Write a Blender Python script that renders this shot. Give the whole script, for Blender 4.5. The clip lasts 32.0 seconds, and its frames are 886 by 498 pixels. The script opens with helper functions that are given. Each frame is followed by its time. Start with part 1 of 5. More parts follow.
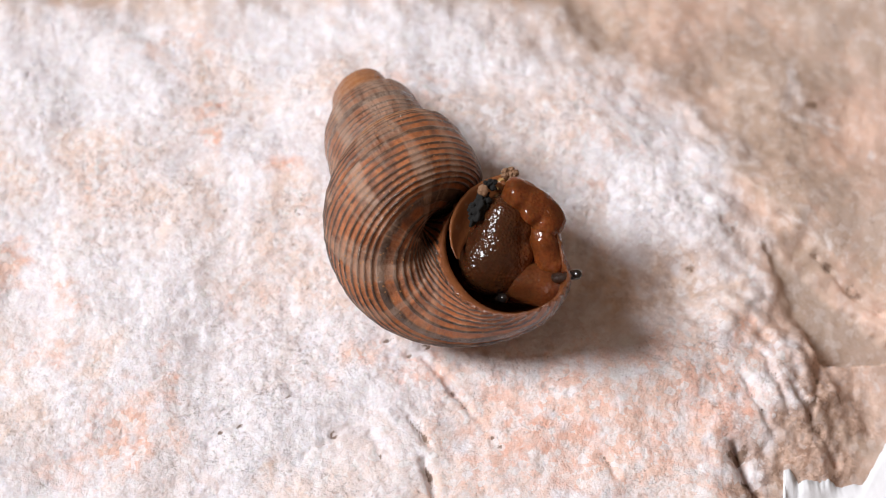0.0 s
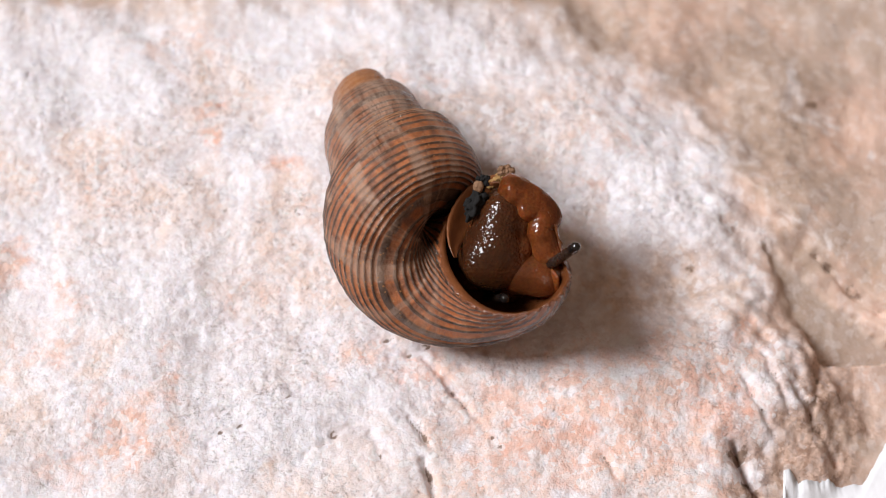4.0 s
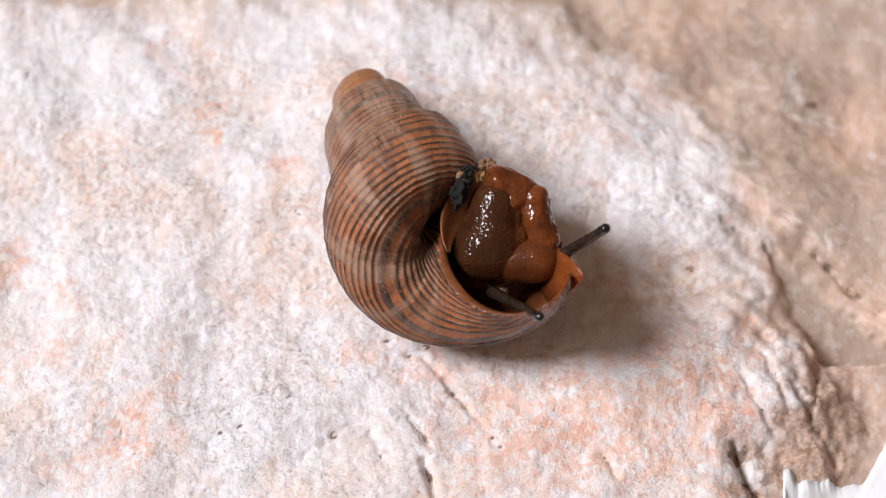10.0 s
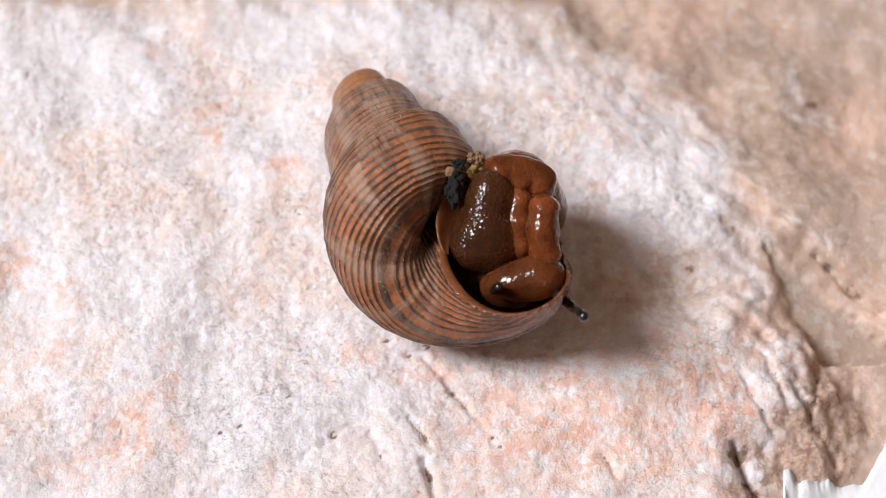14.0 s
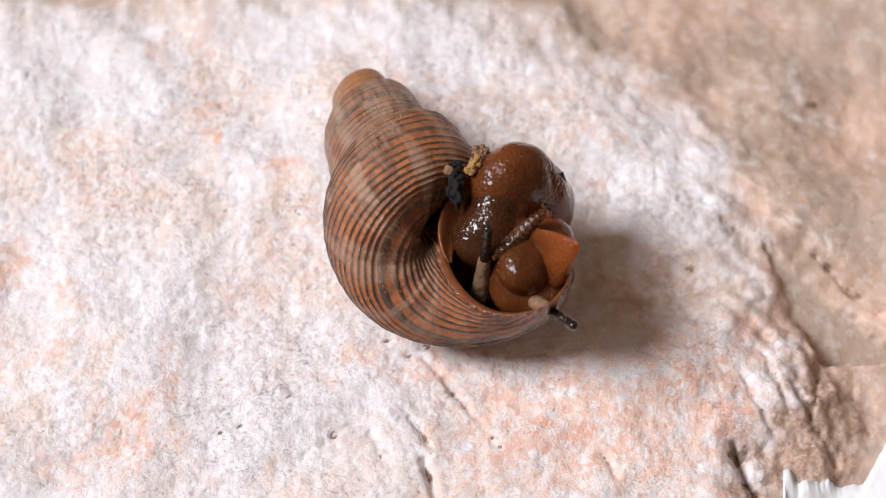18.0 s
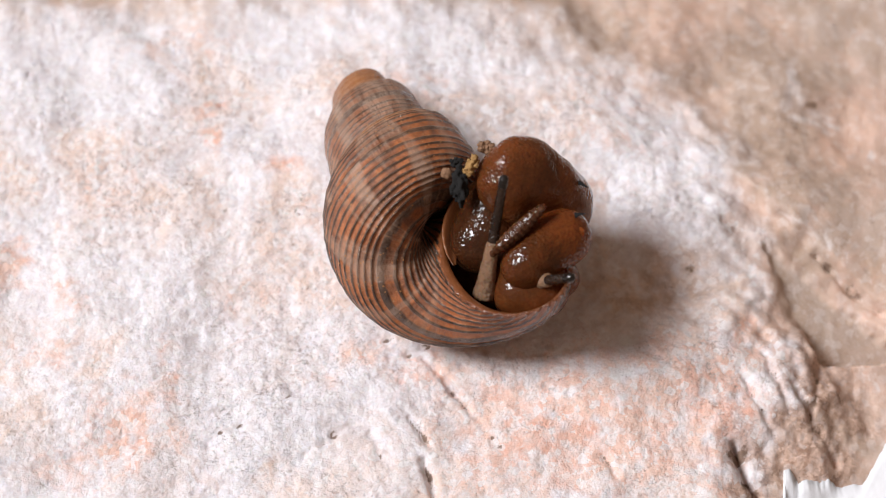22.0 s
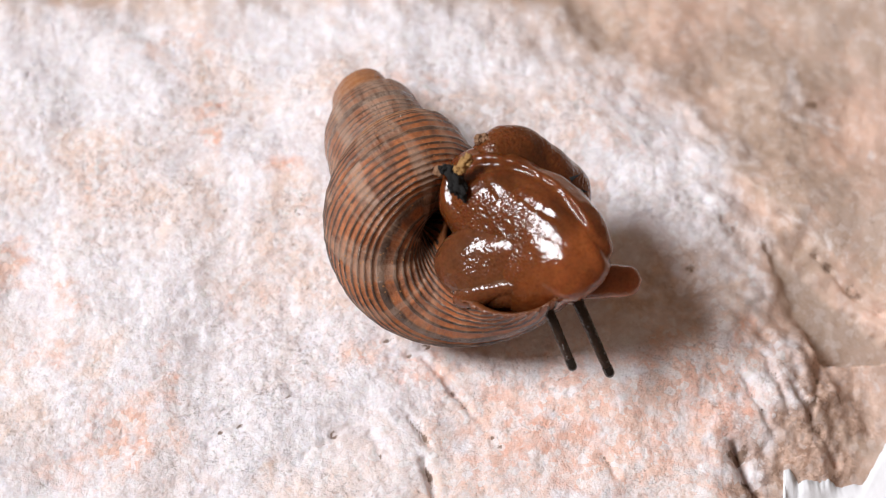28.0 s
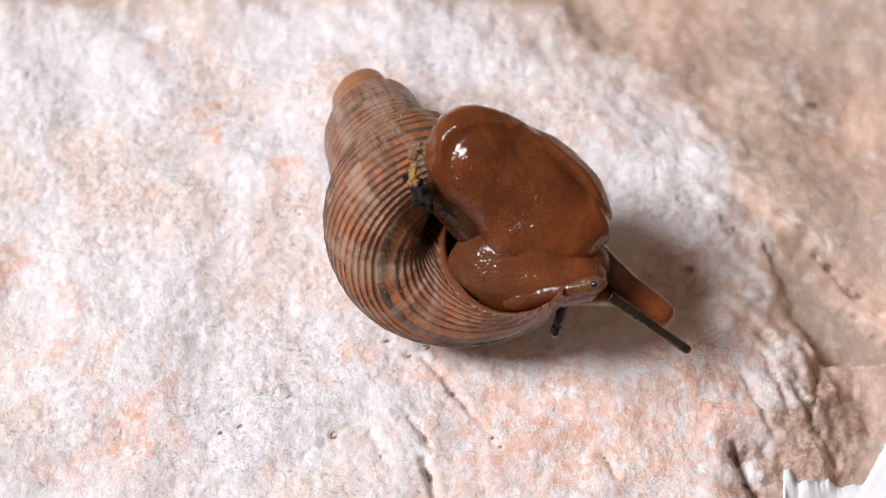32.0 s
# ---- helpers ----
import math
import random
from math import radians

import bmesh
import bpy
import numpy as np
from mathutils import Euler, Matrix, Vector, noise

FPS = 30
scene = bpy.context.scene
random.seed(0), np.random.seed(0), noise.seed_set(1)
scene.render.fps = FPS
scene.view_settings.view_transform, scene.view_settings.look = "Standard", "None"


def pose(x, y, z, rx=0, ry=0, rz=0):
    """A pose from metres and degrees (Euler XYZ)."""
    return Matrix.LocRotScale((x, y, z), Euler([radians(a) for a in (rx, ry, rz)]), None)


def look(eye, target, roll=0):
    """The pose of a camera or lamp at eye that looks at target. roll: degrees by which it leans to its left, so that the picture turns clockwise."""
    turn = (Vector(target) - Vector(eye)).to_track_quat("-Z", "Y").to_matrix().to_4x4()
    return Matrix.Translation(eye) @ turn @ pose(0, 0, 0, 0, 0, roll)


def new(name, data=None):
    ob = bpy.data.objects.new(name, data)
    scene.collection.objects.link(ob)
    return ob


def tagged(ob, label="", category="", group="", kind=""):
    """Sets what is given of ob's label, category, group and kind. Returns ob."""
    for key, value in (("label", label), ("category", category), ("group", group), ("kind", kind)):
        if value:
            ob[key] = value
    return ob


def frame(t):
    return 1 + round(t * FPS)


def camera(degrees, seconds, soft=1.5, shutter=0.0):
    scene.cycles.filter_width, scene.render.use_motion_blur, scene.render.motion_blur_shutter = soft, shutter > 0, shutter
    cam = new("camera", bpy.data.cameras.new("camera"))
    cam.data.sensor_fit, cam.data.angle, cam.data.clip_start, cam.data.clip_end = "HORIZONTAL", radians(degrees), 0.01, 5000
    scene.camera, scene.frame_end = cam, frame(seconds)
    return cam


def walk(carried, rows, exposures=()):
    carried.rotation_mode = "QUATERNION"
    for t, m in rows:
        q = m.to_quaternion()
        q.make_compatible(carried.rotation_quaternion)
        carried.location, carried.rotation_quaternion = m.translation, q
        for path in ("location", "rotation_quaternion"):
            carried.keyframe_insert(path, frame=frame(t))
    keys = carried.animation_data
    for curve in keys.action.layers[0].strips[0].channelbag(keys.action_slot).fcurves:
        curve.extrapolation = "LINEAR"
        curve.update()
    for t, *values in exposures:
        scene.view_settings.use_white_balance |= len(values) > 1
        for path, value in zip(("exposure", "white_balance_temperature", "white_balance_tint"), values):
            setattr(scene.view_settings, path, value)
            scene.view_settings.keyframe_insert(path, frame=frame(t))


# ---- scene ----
MM = 0.001
SQUEEZE = 0.928        # the stone's plan is drawn this much longer than it is
TOP = 0.030            # height of the stone's top over the table
TILT = 66              # degrees by which the camera looks down

# ---- camera: it stands still ----
cam = camera(21.95, 32.0, soft=1.0)
EYE = (0.0, -0.147 * math.cos(radians(TILT)), TOP + 0.147 * math.sin(radians(TILT)))
VIEW = look(EYE, (0, 0, TOP))
cam.data.dof.use_dof = True
cam.data.dof.focus_distance = 0.1392
cam.data.dof.aperture_fstop = 32
walk(cam, [(0, VIEW), (32.0, VIEW)], exposures=[(0, 0.0, 6500, 10), (32.0, 0.0, 6500, 10)])

# ---- light: one soft key from the side, sky round about ----
SUN_AT = Vector((-0.68, 0.02, 0.83)).normalized()
world = bpy.data.worlds.new("world")
scene.world = world
world.use_nodes = True
wn = world.node_tree.nodes
sky = wn.new("ShaderNodeTexSky")
sky.sky_type = 'NISHITA'
sky.sun_disc = False
sky.sun_elevation = math.asin(SUN_AT.z)
sky.sun_rotation = math.atan2(SUN_AT.x, SUN_AT.y)
sky.air_density, sky.dust_density, sky.ozone_density = 0.5, 6.0, 0.3
haze = wn.new("ShaderNodeMix")
haze.data_type = 'RGBA'
haze.inputs[0].default_value = 0.88
haze.inputs[7].default_value = (3.5, 2.28, 1.50, 1)
world.node_tree.links.new(sky.outputs[0], haze.inputs[6])
world.node_tree.links.new(haze.outputs[2], wn["Background"].inputs[0])
wn["Background"].inputs[1].default_value = 0.060
sun = bpy.data.lights.new("sun", 'SUN')
sun.energy, sun.angle, sun.color = 3.86, radians(22), (0.985, 0.99, 1.02)
new("sun", sun).matrix_world = look(SUN_AT * 0.6, (0, 0, 0))


# ---- materials ----
class Mat:
    """A node material under construction."""

    def __init__(self, name):
        self.m = bpy.data.materials.new(name)
        self.m.use_nodes = True
        self.t = self.m.node_tree
        self.p = self.t.nodes["Principled BSDF"]

    def node(self, kind, **props):
        n = self.t.nodes.new(kind)
        for k, v in props.items():
            if k == "operation":
                n.operation = v
            elif k == "blend_type":
                n.blend_type = v
            elif k == "data_type":
                n.data_type = v
            elif k == "feature":
                n.feature = v
        return n

    def put(self, sock, v):
        if hasattr(v, "is_linked"):
            self.t.links.new(v, sock)
        else:
            sock.default_value = v

    def coords(self, scale=(1, 1, 1), uv=False, rot=(0, 0, 0)):
        c = self.node("ShaderNodeTexCoord")
        mp = self.node("ShaderNodeMapping")
        self.put(mp.inputs["Vector"], c.outputs["UV" if uv else "Object"])
        mp.inputs["Scale"].default_value = scale
        mp.inputs["Rotation"].default_value = rot
        return mp.outputs[0]

    def noise(self, vec, scale, detail=4.0, rough=0.55, distort=0.0):
        n = self.node("ShaderNodeTexNoise")
        self.put(n.inputs["Vector"], vec)
        n.inputs["Scale"].default_value = scale
        n.inputs["Detail"].default_value = detail
        n.inputs["Roughness"].default_value = rough
        n.inputs["Distortion"].default_value = distort
        return n.outputs["Fac"]

    def voronoi(self, vec, scale, feature='F1', smooth=0.0):
        n = self.node("ShaderNodeTexVoronoi", feature=feature)
        self.put(n.inputs["Vector"], vec)
        n.inputs["Scale"].default_value = scale
        return n.outputs["Distance"]

    def grains(self, vec, scale):
        """A value for each crystal grain, 0 to 1."""
        n = self.node("ShaderNodeTexVoronoi")
        self.put(n.inputs["Vector"], vec)
        n.inputs["Scale"].default_value = scale
        return self.axis(n.outputs["Color"], 0)

    def ramp(self, fac, *stops):
        """Stops: place and grey value or colour."""
        n = self.node("ShaderNodeValToRGB")
        el = n.color_ramp.elements
        while len(el) < len(stops):
            el.new(0.5)
        for e, (at_, c) in zip(el, stops):
            e.position = at_
            e.color = (c, c, c, 1) if isinstance(c, (int, float)) else (*c, 1)
        self.put(n.inputs[0], fac)
        return n.outputs[0]

    def math(self, op, a, b=0.0, clamp=False):
        n = self.node("ShaderNodeMath", operation=op)
        n.use_clamp = clamp
        self.put(n.inputs[0], a)
        self.put(n.inputs[1], b)
        return n.outputs[0]

    def mix(self, fac, a, b, how='MIX'):
        n = self.node("ShaderNodeMix", data_type='RGBA', blend_type=how)
        self.put(n.inputs[0], fac)
        for s, v in ((n.inputs[6], a), (n.inputs[7], b)):
            self.put(s, v if hasattr(v, "is_linked") else (*v, 1))
        return n.outputs[2]

    def bump(self, height, distance, strength=1.0, after=None):
        n = self.node("ShaderNodeBump")
        self.put(n.inputs["Height"], height)
        n.inputs["Distance"].default_value = distance
        n.inputs["Strength"].default_value = strength
        if after is not None:
            self.put(n.inputs["Normal"], after)
        return n.outputs[0]

    def axis(self, vec, i):
        n = self.node("ShaderNodeSeparateXYZ")
        self.put(n.inputs[0], vec)
        return n.outputs[i]

    def done(self, color, rough, normal=None, metal=0.0, spec=0.5, coat=0.0, sss=0.0, radius=(1, 0.4, 0.2), reach=0.0006, coat_rough=0.08):
        p = self.p
        self.put(p.inputs["Base Color"], color if hasattr(color, "is_linked") else (*color, 1))
        self.put(p.inputs["Roughness"], rough)
        p.inputs["Metallic"].default_value = metal
        p.inputs["Specular IOR Level"].default_value = spec
        p.inputs["Coat Weight"].default_value = coat
        p.inputs["Coat Roughness"].default_value = coat_rough
        if normal is not None:
            self.put(p.inputs["Normal"], normal)
            if coat:
                self.put(p.inputs["Coat Normal"], normal)
        if sss:
            p.inputs["Subsurface Weight"].default_value = sss
            p.inputs["Subsurface Radius"].default_value = radius
            p.inputs["Subsurface Scale"].default_value = reach
        return self.m


RIBS = 40


def shell_material():
    m = Mat("shell_ribbed")
    uv = m.coords(uv=True)
    along, across = m.axis(uv, 0), m.axis(uv, 1)
    wob = m.noise(m.coords(), 900, 2)
    rib = m.math('COSINE', m.math('ADD', m.math('MULTIPLY', across, RIBS * 2 * math.pi), m.math('MULTIPLY', m.math('SUBTRACT', wob, 0.5), 0.8)))
    # dark shiny crests, rusty matt furrows
    fine = m.noise(m.coords(), 2600, 4, 0.7)
    furrow = m.mix(m.ramp(fine, (0.3, 0.0), (0.7, 1.0)), (0.23, 0.064, 0.017), (0.55, 0.172, 0.049))
    ridge = m.mix(m.ramp(m.noise(m.coords(), 520, 4, 0.6), (0.38, 0.0), (0.66, 1.0)), (0.018, 0.010, 0.007), (0.135, 0.080, 0.055))
    n1 = m.node("ShaderNodeMath", operation='MULTIPLY_ADD')
    m.put(n1.inputs[0], rib)
    n1.inputs[1].default_value = 0.5
    n1.inputs[2].default_value = 0.5
    edge = m.math('ADD', n1.outputs[0], m.math('MULTIPLY', m.math('SUBTRACT', m.noise(m.coords(), 1100, 3, 0.6), 0.5), 0.35))
    body = m.mix(m.ramp(edge, (0.56, 0.0), (0.80, 1.0)), furrow, ridge)
    older = m.node("ShaderNodeMapRange")
    m.put(older.inputs[0], along)
    older.inputs[1].default_value, older.inputs[2].default_value = -0.12, -0.6
    # broad darker bands across the whorls, thin pale growth streaks
    band = m.noise(m.coords((10.0, 2.2, 1), uv=True), 1.2, 3, 0.6, 0.6)
    body = m.mix(m.math('MULTIPLY', m.ramp(band, (0.45, 0.0), (0.54, 1.0)), m.math('MAXIMUM', older.outputs[0], 0.35)), body, m.mix(0.55, body, (0.040, 0.017, 0.011)))
    pale = m.noise(m.coords((14.0, 1.6, 1), uv=True), 1.3, 4, 0.65)
    streak = m.math('MULTIPLY', m.ramp(pale, (0.49, 0.0), (0.61, 0.65)), older.outputs[0])
    body = m.mix(streak, body, (0.42, 0.285, 0.21))
    body = m.mix(m.math('MULTIPLY', older.outputs[0], 0.12), body, (0.30, 0.17, 0.11))
    # worn spire: grey, orange along the sutures and at the tip
    w2 = m.node("ShaderNodeMapRange")
    m.put(w2.inputs[0], along)
    w2.inputs[1].default_value, w2.inputs[2].default_value = -0.9, -2.2
    grey = m.mix(m.ramp(m.noise(m.coords((9, 1.2, 1), uv=True), 3, 3), (0.38, 0.0), (0.62, 1.0)), (0.15, 0.085, 0.06), (0.44, 0.33, 0.26))
    body = m.mix(m.math('MULTIPLY', w2.outputs[0], 0.75), body, grey)
    suture = m.math('MULTIPLY', m.ramp(across, (0.09, 0.0), (0.13, 1.0), (0.30, 1.0), (0.34, 0.0)), older.outputs[0])
    body = m.mix(m.math('MULTIPLY', suture, 0.75), body, (0.42, 0.19, 0.085))
    w3 = m.node("ShaderNodeMapRange")
    m.put(w3.inputs[0], along)
    w3.inputs[1].default_value, w3.inputs[2].default_value = -2.45, -2.75
    body = m.mix(w3.outputs[0], body, (0.36, 0.15, 0.06))
    # loose sandy dirt
    grit = m.math('LESS_THAN', m.voronoi(m.coords(), 3100), 0.19)
    patch = m.ramp(m.noise(m.coords(), 300, 3), (0.40, 0.0), (0.55, 1.0))
    body = m.mix(m.math('MULTIPLY', grit, patch), body, (0.46, 0.22, 0.09))
    rough = m.ramp(edge, (0.5, 0.55), (0.9, 0.22))
    lines = m.noise(m.coords((330, 5, 1), uv=True), 1.0, 3)
    nrm = m.bump(lines, 0.00009, 0.7)
    nrm = m.bump(fine, 0.00015, 0.9, nrm)
    nrm = m.bump(m.math('MULTIPLY', grit, patch), 0.00006, 0.7, nrm)
    return m.done(body, rough, nrm, spec=0.5, coat=0.4, coat_rough=0.14)


def lip_material():
    m = Mat("shell_inside")
    c = m.coords()
    col = m.mix(m.noise(c, 700, 4), (0.085, 0.024, 0.008), (0.24, 0.080, 0.026))
    return m.done(col, 0.28, m.bump(m.noise(c, 1800, 4, 0.7), 0.00012, 0.8), coat=0.3)


def flesh(name, dark, light, pebble=1.0, sss=0.35, edge=None, wet=None, soft=0.4, warm=(1.06, 0.93, 0.84)):
    """edge: axis, two places in mm and the pigment beyond the second; wet: place and reach in mm of the only pebbled patch."""
    dark, light = tuple(a * b for a, b in zip(dark, warm)), tuple(a * b for a, b in zip(light, warm))
    m = Mat(name)
    c = m.coords()
    big = m.ramp(m.noise(c, 420, 4, 0.6), (0.3, 0.0), (0.72, 1.0))
    col = m.mix(big, dark, light)
    if edge:
        ax, lo, hi, tint = edge
        tint = tuple(a * b for a, b in zip(tint, warm))
        r = m.node("ShaderNodeMapRange")
        m.put(r.inputs[0], m.math('ADD', m.axis(c, ax), m.math('MULTIPLY', m.math('SUBTRACT', m.noise(c, 600, 3), 0.5), 0.0012)))
        r.inputs[1].default_value, r.inputs[2].default_value = lo * MM, hi * MM
        col = m.mix(r.outputs[0], col, m.mix(big, tuple(0.6 * v for v in tint), tint))
    speck = m.ramp(m.noise(c, 5200, 2), (0.45, 0.0), (0.75, 1.0))
    col = m.mix(m.math('MULTIPLY', speck, 0.4), col, tuple(0.45 * v for v in dark))
    cell = m.voronoi(c, 5800, 'SMOOTH_F1')
    patchy = m.ramp(m.noise(c, 500, 2), (0.35, 0.25), (0.6, 1.0))
    if wet:
        away = m.node("ShaderNodeVectorMath")
        away.operation = 'DISTANCE'
        m.put(away.inputs[0], c)
        away.inputs[1].default_value = [v * MM for v in wet[:3]]
        patchy = m.math('MULTIPLY', patchy, m.ramp(m.math('DIVIDE', away.outputs["Value"], wet[3] * MM), (0.5, 1.0), (0.95, 0.22)))
    nrm = m.bump(m.noise(c, 800, 3), 0.0003, soft)
    nrm = m.bump(m.math('MULTIPLY', m.math('SUBTRACT', 1.0, cell), patchy), 0.00011, 0.8 * pebble, nrm)
    rough = m.ramp(m.noise(c, 1300, 3), (0.3, 0.08), (0.7, 0.2))
    return m.done(col, rough, nrm, spec=0.14, coat=0.52, sss=0.6 * sss, radius=(1.0, 0.30, 0.10), reach=0.0014, coat_rough=0.03)


def plain(name, dark, light, rough, scale=1500, depth=0.00005, coat=0.0):
    m = Mat(name)
    c = m.coords()
    n = m.noise(c, scale, 4, 0.6)
    return m.done(m.mix(n, dark, light), rough, m.bump(n, depth, 0.7), coat=coat)


def stone():
    m = Mat("pink_limestone")
    c = m.coords()

    def layer(name):
        n = m.node("ShaderNodeAttribute")
        n.attribute_name = name
        return n.outputs["Fac"]

    a = m.noise(c, 95, 5, 0.62, 0.5)
    b = m.noise(c, 230, 6, 0.68, 0.6)
    d = m.noise(c, 850, 5, 0.72)
    e = m.noise(c, 3000, 4, 0.75)
    # chalky bluish white with tan and lilac-grey clouds
    col = m.mix(m.ramp(b, (0.38, 0.0), (0.50, 1.0)), (0.79, 0.745, 0.775), (0.915, 0.90, 0.955))
    col = m.mix(m.math('MULTIPLY', m.ramp(m.noise(c, 140, 4, 0.6, 0.8), (0.45, 0.0), (0.62, 0.85)), m.ramp(d, (0.35, 0.4), (0.6, 1.0))), col, (0.89, 0.69, 0.585))
    smudge = m.math('MULTIPLY', m.ramp(m.noise(c, 170, 6, 0.72, 0.9), (0.52, 0.0), (0.64, 1.0)), m.ramp(d, (0.40, 0.15), (0.58, 1.0)))
    col = m.mix(m.math('MULTIPLY', smudge, 0.62), col, (0.56, 0.545, 0.59))
    # crystal grains, some white, some glassy grey
    wavy = m.node("ShaderNodeMix", data_type='VECTOR')
    w = m.node("ShaderNodeTexNoise")
    m.put(w.inputs["Vector"], c)
    w.inputs["Scale"].default_value = 1800
    m.put(wavy.inputs[4], c)
    m.put(wavy.inputs[5], w.outputs["Color"])
    wavy.inputs[0].default_value = 0.0004
    g1, g2 = m.grains(wavy.outputs[1], 2300), m.grains(wavy.outputs[1], 5200)
    # pink patches, granular
    uneven = m.math('ADD', m.math('MULTIPLY', m.math('SUBTRACT', d, 0.5), 1.5), m.math('MULTIPLY', m.math('SUBTRACT', b, 0.5), 1.3))
    pink = m.math('MULTIPLY', m.ramp(m.math('ADD', layer("rosy"), uneven), (0.10, 0.0), (0.80, 1.0)), m.ramp(layer("rosy"), (0.0, 0.0), (0.3, 1.0)))
    col = m.mix(pink, col, m.mix(m.ramp(b, (0.4, 0.0), (0.6, 1.0)), (0.86, 0.50, 0.39), (0.90, 0.65, 0.555)))
    # the broken low side: tan and smooth, its slope brown and rough
    tan = m.mix(m.ramp(m.noise(c, 120, 4, 0.6, 0.8), (0.32, 0.0), (0.68, 1.0)), (0.38, 0.26, 0.185), (0.55, 0.405, 0.31))
    tan = m.mix(m.ramp(m.noise(c, 75, 4, 0.6, 1.0), (0.42, 0.0), (0.58, 0.8)), tan, (0.73, 0.485, 0.37))
    tan = m.mix(m.ramp(m.noise(c, 180, 5, 0.7, 1.2), (0.60, 0.0), (0.68, 0.7)), tan, (0.83, 0.77, 0.76))
    tan = m.mix(m.math('MULTIPLY', layer("facet"), 0.85), tan, m.mix(m.ramp(b, (0.36, 0.0), (0.64, 1.0)), (0.37, 0.27, 0.20), (0.46, 0.35, 0.27)))
    col = m.mix(m.math('MULTIPLY', layer("zone"), m.ramp(d, (0.3, 0.98), (0.7, 0.82))), col, tan)
    rough_side = m.mix(m.ramp(m.math('ADD', m.math('MULTIPLY', d, 0.7), m.math('MULTIPLY', g2, 0.25)), (0.35, 0.0), (0.65, 1.0)), (0.29, 0.17, 0.115), (0.66, 0.47, 0.37))
    # rough brown slope; the mask also paints shadow tone beside the shell
    col = m.mix(m.math('MULTIPLY', layer("flank"), 0.9), col, rough_side)
    # brown tone of the snail's shadow, with real stain, put into the colour
    shade_stained = m.math('MULTIPLY', layer("shade_and_stain"), m.ramp(m.noise(c, 420, 5, 0.7, 0.5), (0.34, 0.35), (0.6, 1.0)))
    col = m.mix(m.math('MULTIPLY', shade_stained, 0.85), col, m.mix(m.ramp(d, (0.36, 0.0), (0.6, 1.0)), (0.46, 0.30, 0.205), (0.74, 0.56, 0.44)))
    keep = m.math('MULTIPLY', m.math('SUBTRACT', 1.0, m.math('MULTIPLY', layer("zone"), 0.75)), m.math('SUBTRACT', 1.0, m.math('MULTIPLY', layer("shade_and_stain"), 0.7)))
    col = m.mix(m.math('MULTIPLY', m.ramp(g2, (0.0, 0.16), (0.30, 0.0)), keep), col, (0.58, 0.48, 0.46))
    col = m.mix(m.math('MULTIPLY', m.math('MULTIPLY', m.ramp(e, (0.37, 0.95), (0.47, 0.0)), m.ramp(m.noise(c, 130, 5, 0.7, 0.5), (0.46, 0.06), (0.62, 0.9))), keep), col, (0.46, 0.39, 0.38))
    col = m.mix(m.math('MULTIPLY', m.ramp(g1, (0.66, 0.0), (0.92, 0.65)), keep), col, (0.93, 0.915, 0.94))
    mottle = m.ramp(m.noise(c, 1300, 5, 0.75, 0.3), (0.40, 0.26), (0.56, 0.0))
    col = m.mix(m.math('MULTIPLY', mottle, keep), col, (0.62, 0.49, 0.45))
    col = m.mix(m.math('MULTIPLY', m.ramp(m.noise(c, 2300, 4, 0.7, 0.3), (0.55, 0.0), (0.66, 0.5)), keep), col, (0.95, 0.94, 0.97))
    # rusty thin veins, dark brown in spots, pits and cracks
    vein = m.ramp(m.noise(c, 60, 3, 0.5, 1.6), (0.488, 0.0), (0.5, 1.0), (0.512, 0.0))
    col = m.mix(m.math('MULTIPLY', vein, m.ramp(m.noise(c, 120, 3), (0.56, 0.0), (0.66, 0.25))), col, (0.74, 0.42, 0.29))
    dark_marks = m.ramp(m.math('ADD', layer("dark_marks"), m.math('MULTIPLY', m.math('SUBTRACT', m.noise(c, 1500, 4, 0.7), 0.5), 1.6)), (0.5, 0.0), (0.72, 1.0))
    col = m.mix(m.math('MULTIPLY', dark_marks, 0.9), col, (0.20, 0.125, 0.085))
    crumbly = m.math('MAXIMUM', m.ramp(m.noise(c, 150, 6, 0.72, 0.6), (0.49, 0.0), (0.64, 1.0)), layer("speck"))
    pin = m.ramp(m.noise(m.coords((1.0, 1.7, 1.0), rot=(0, 0, -0.5)), 5200, 4, 0.8), (0.36, 1.0), (0.43, 0.0))
    clump = m.ramp(m.noise(c, 1100, 5, 0.75, 0.4), (0.46, 0.0), (0.60, 1.0))
    pin = m.math('MULTIPLY', pin, clump)
    col = m.mix(m.math('MULTIPLY', m.math('MULTIPLY', pin, crumbly), 0.7), col, (0.40, 0.32, 0.29))
    nrm = m.bump(b, 0.0006, 0.22)
    nrm = m.bump(d, 0.0003, 0.36, nrm)
    nrm = m.bump(m.math('MULTIPLY', e, keep), 0.00018, 0.9, nrm)
    nrm = m.bump(m.math('MULTIPLY', g2, keep), 0.00004, 0.6, nrm)
    nrm = m.bump(m.math('MULTIPLY', pin, crumbly), -0.00014, 0.9, nrm)
    return m.done(col, m.ramp(d, (0.3, 0.5), (0.7, 0.8)), nrm, spec=0.4, sss=0.10, radius=(1, 0.7, 0.55), reach=0.0010)


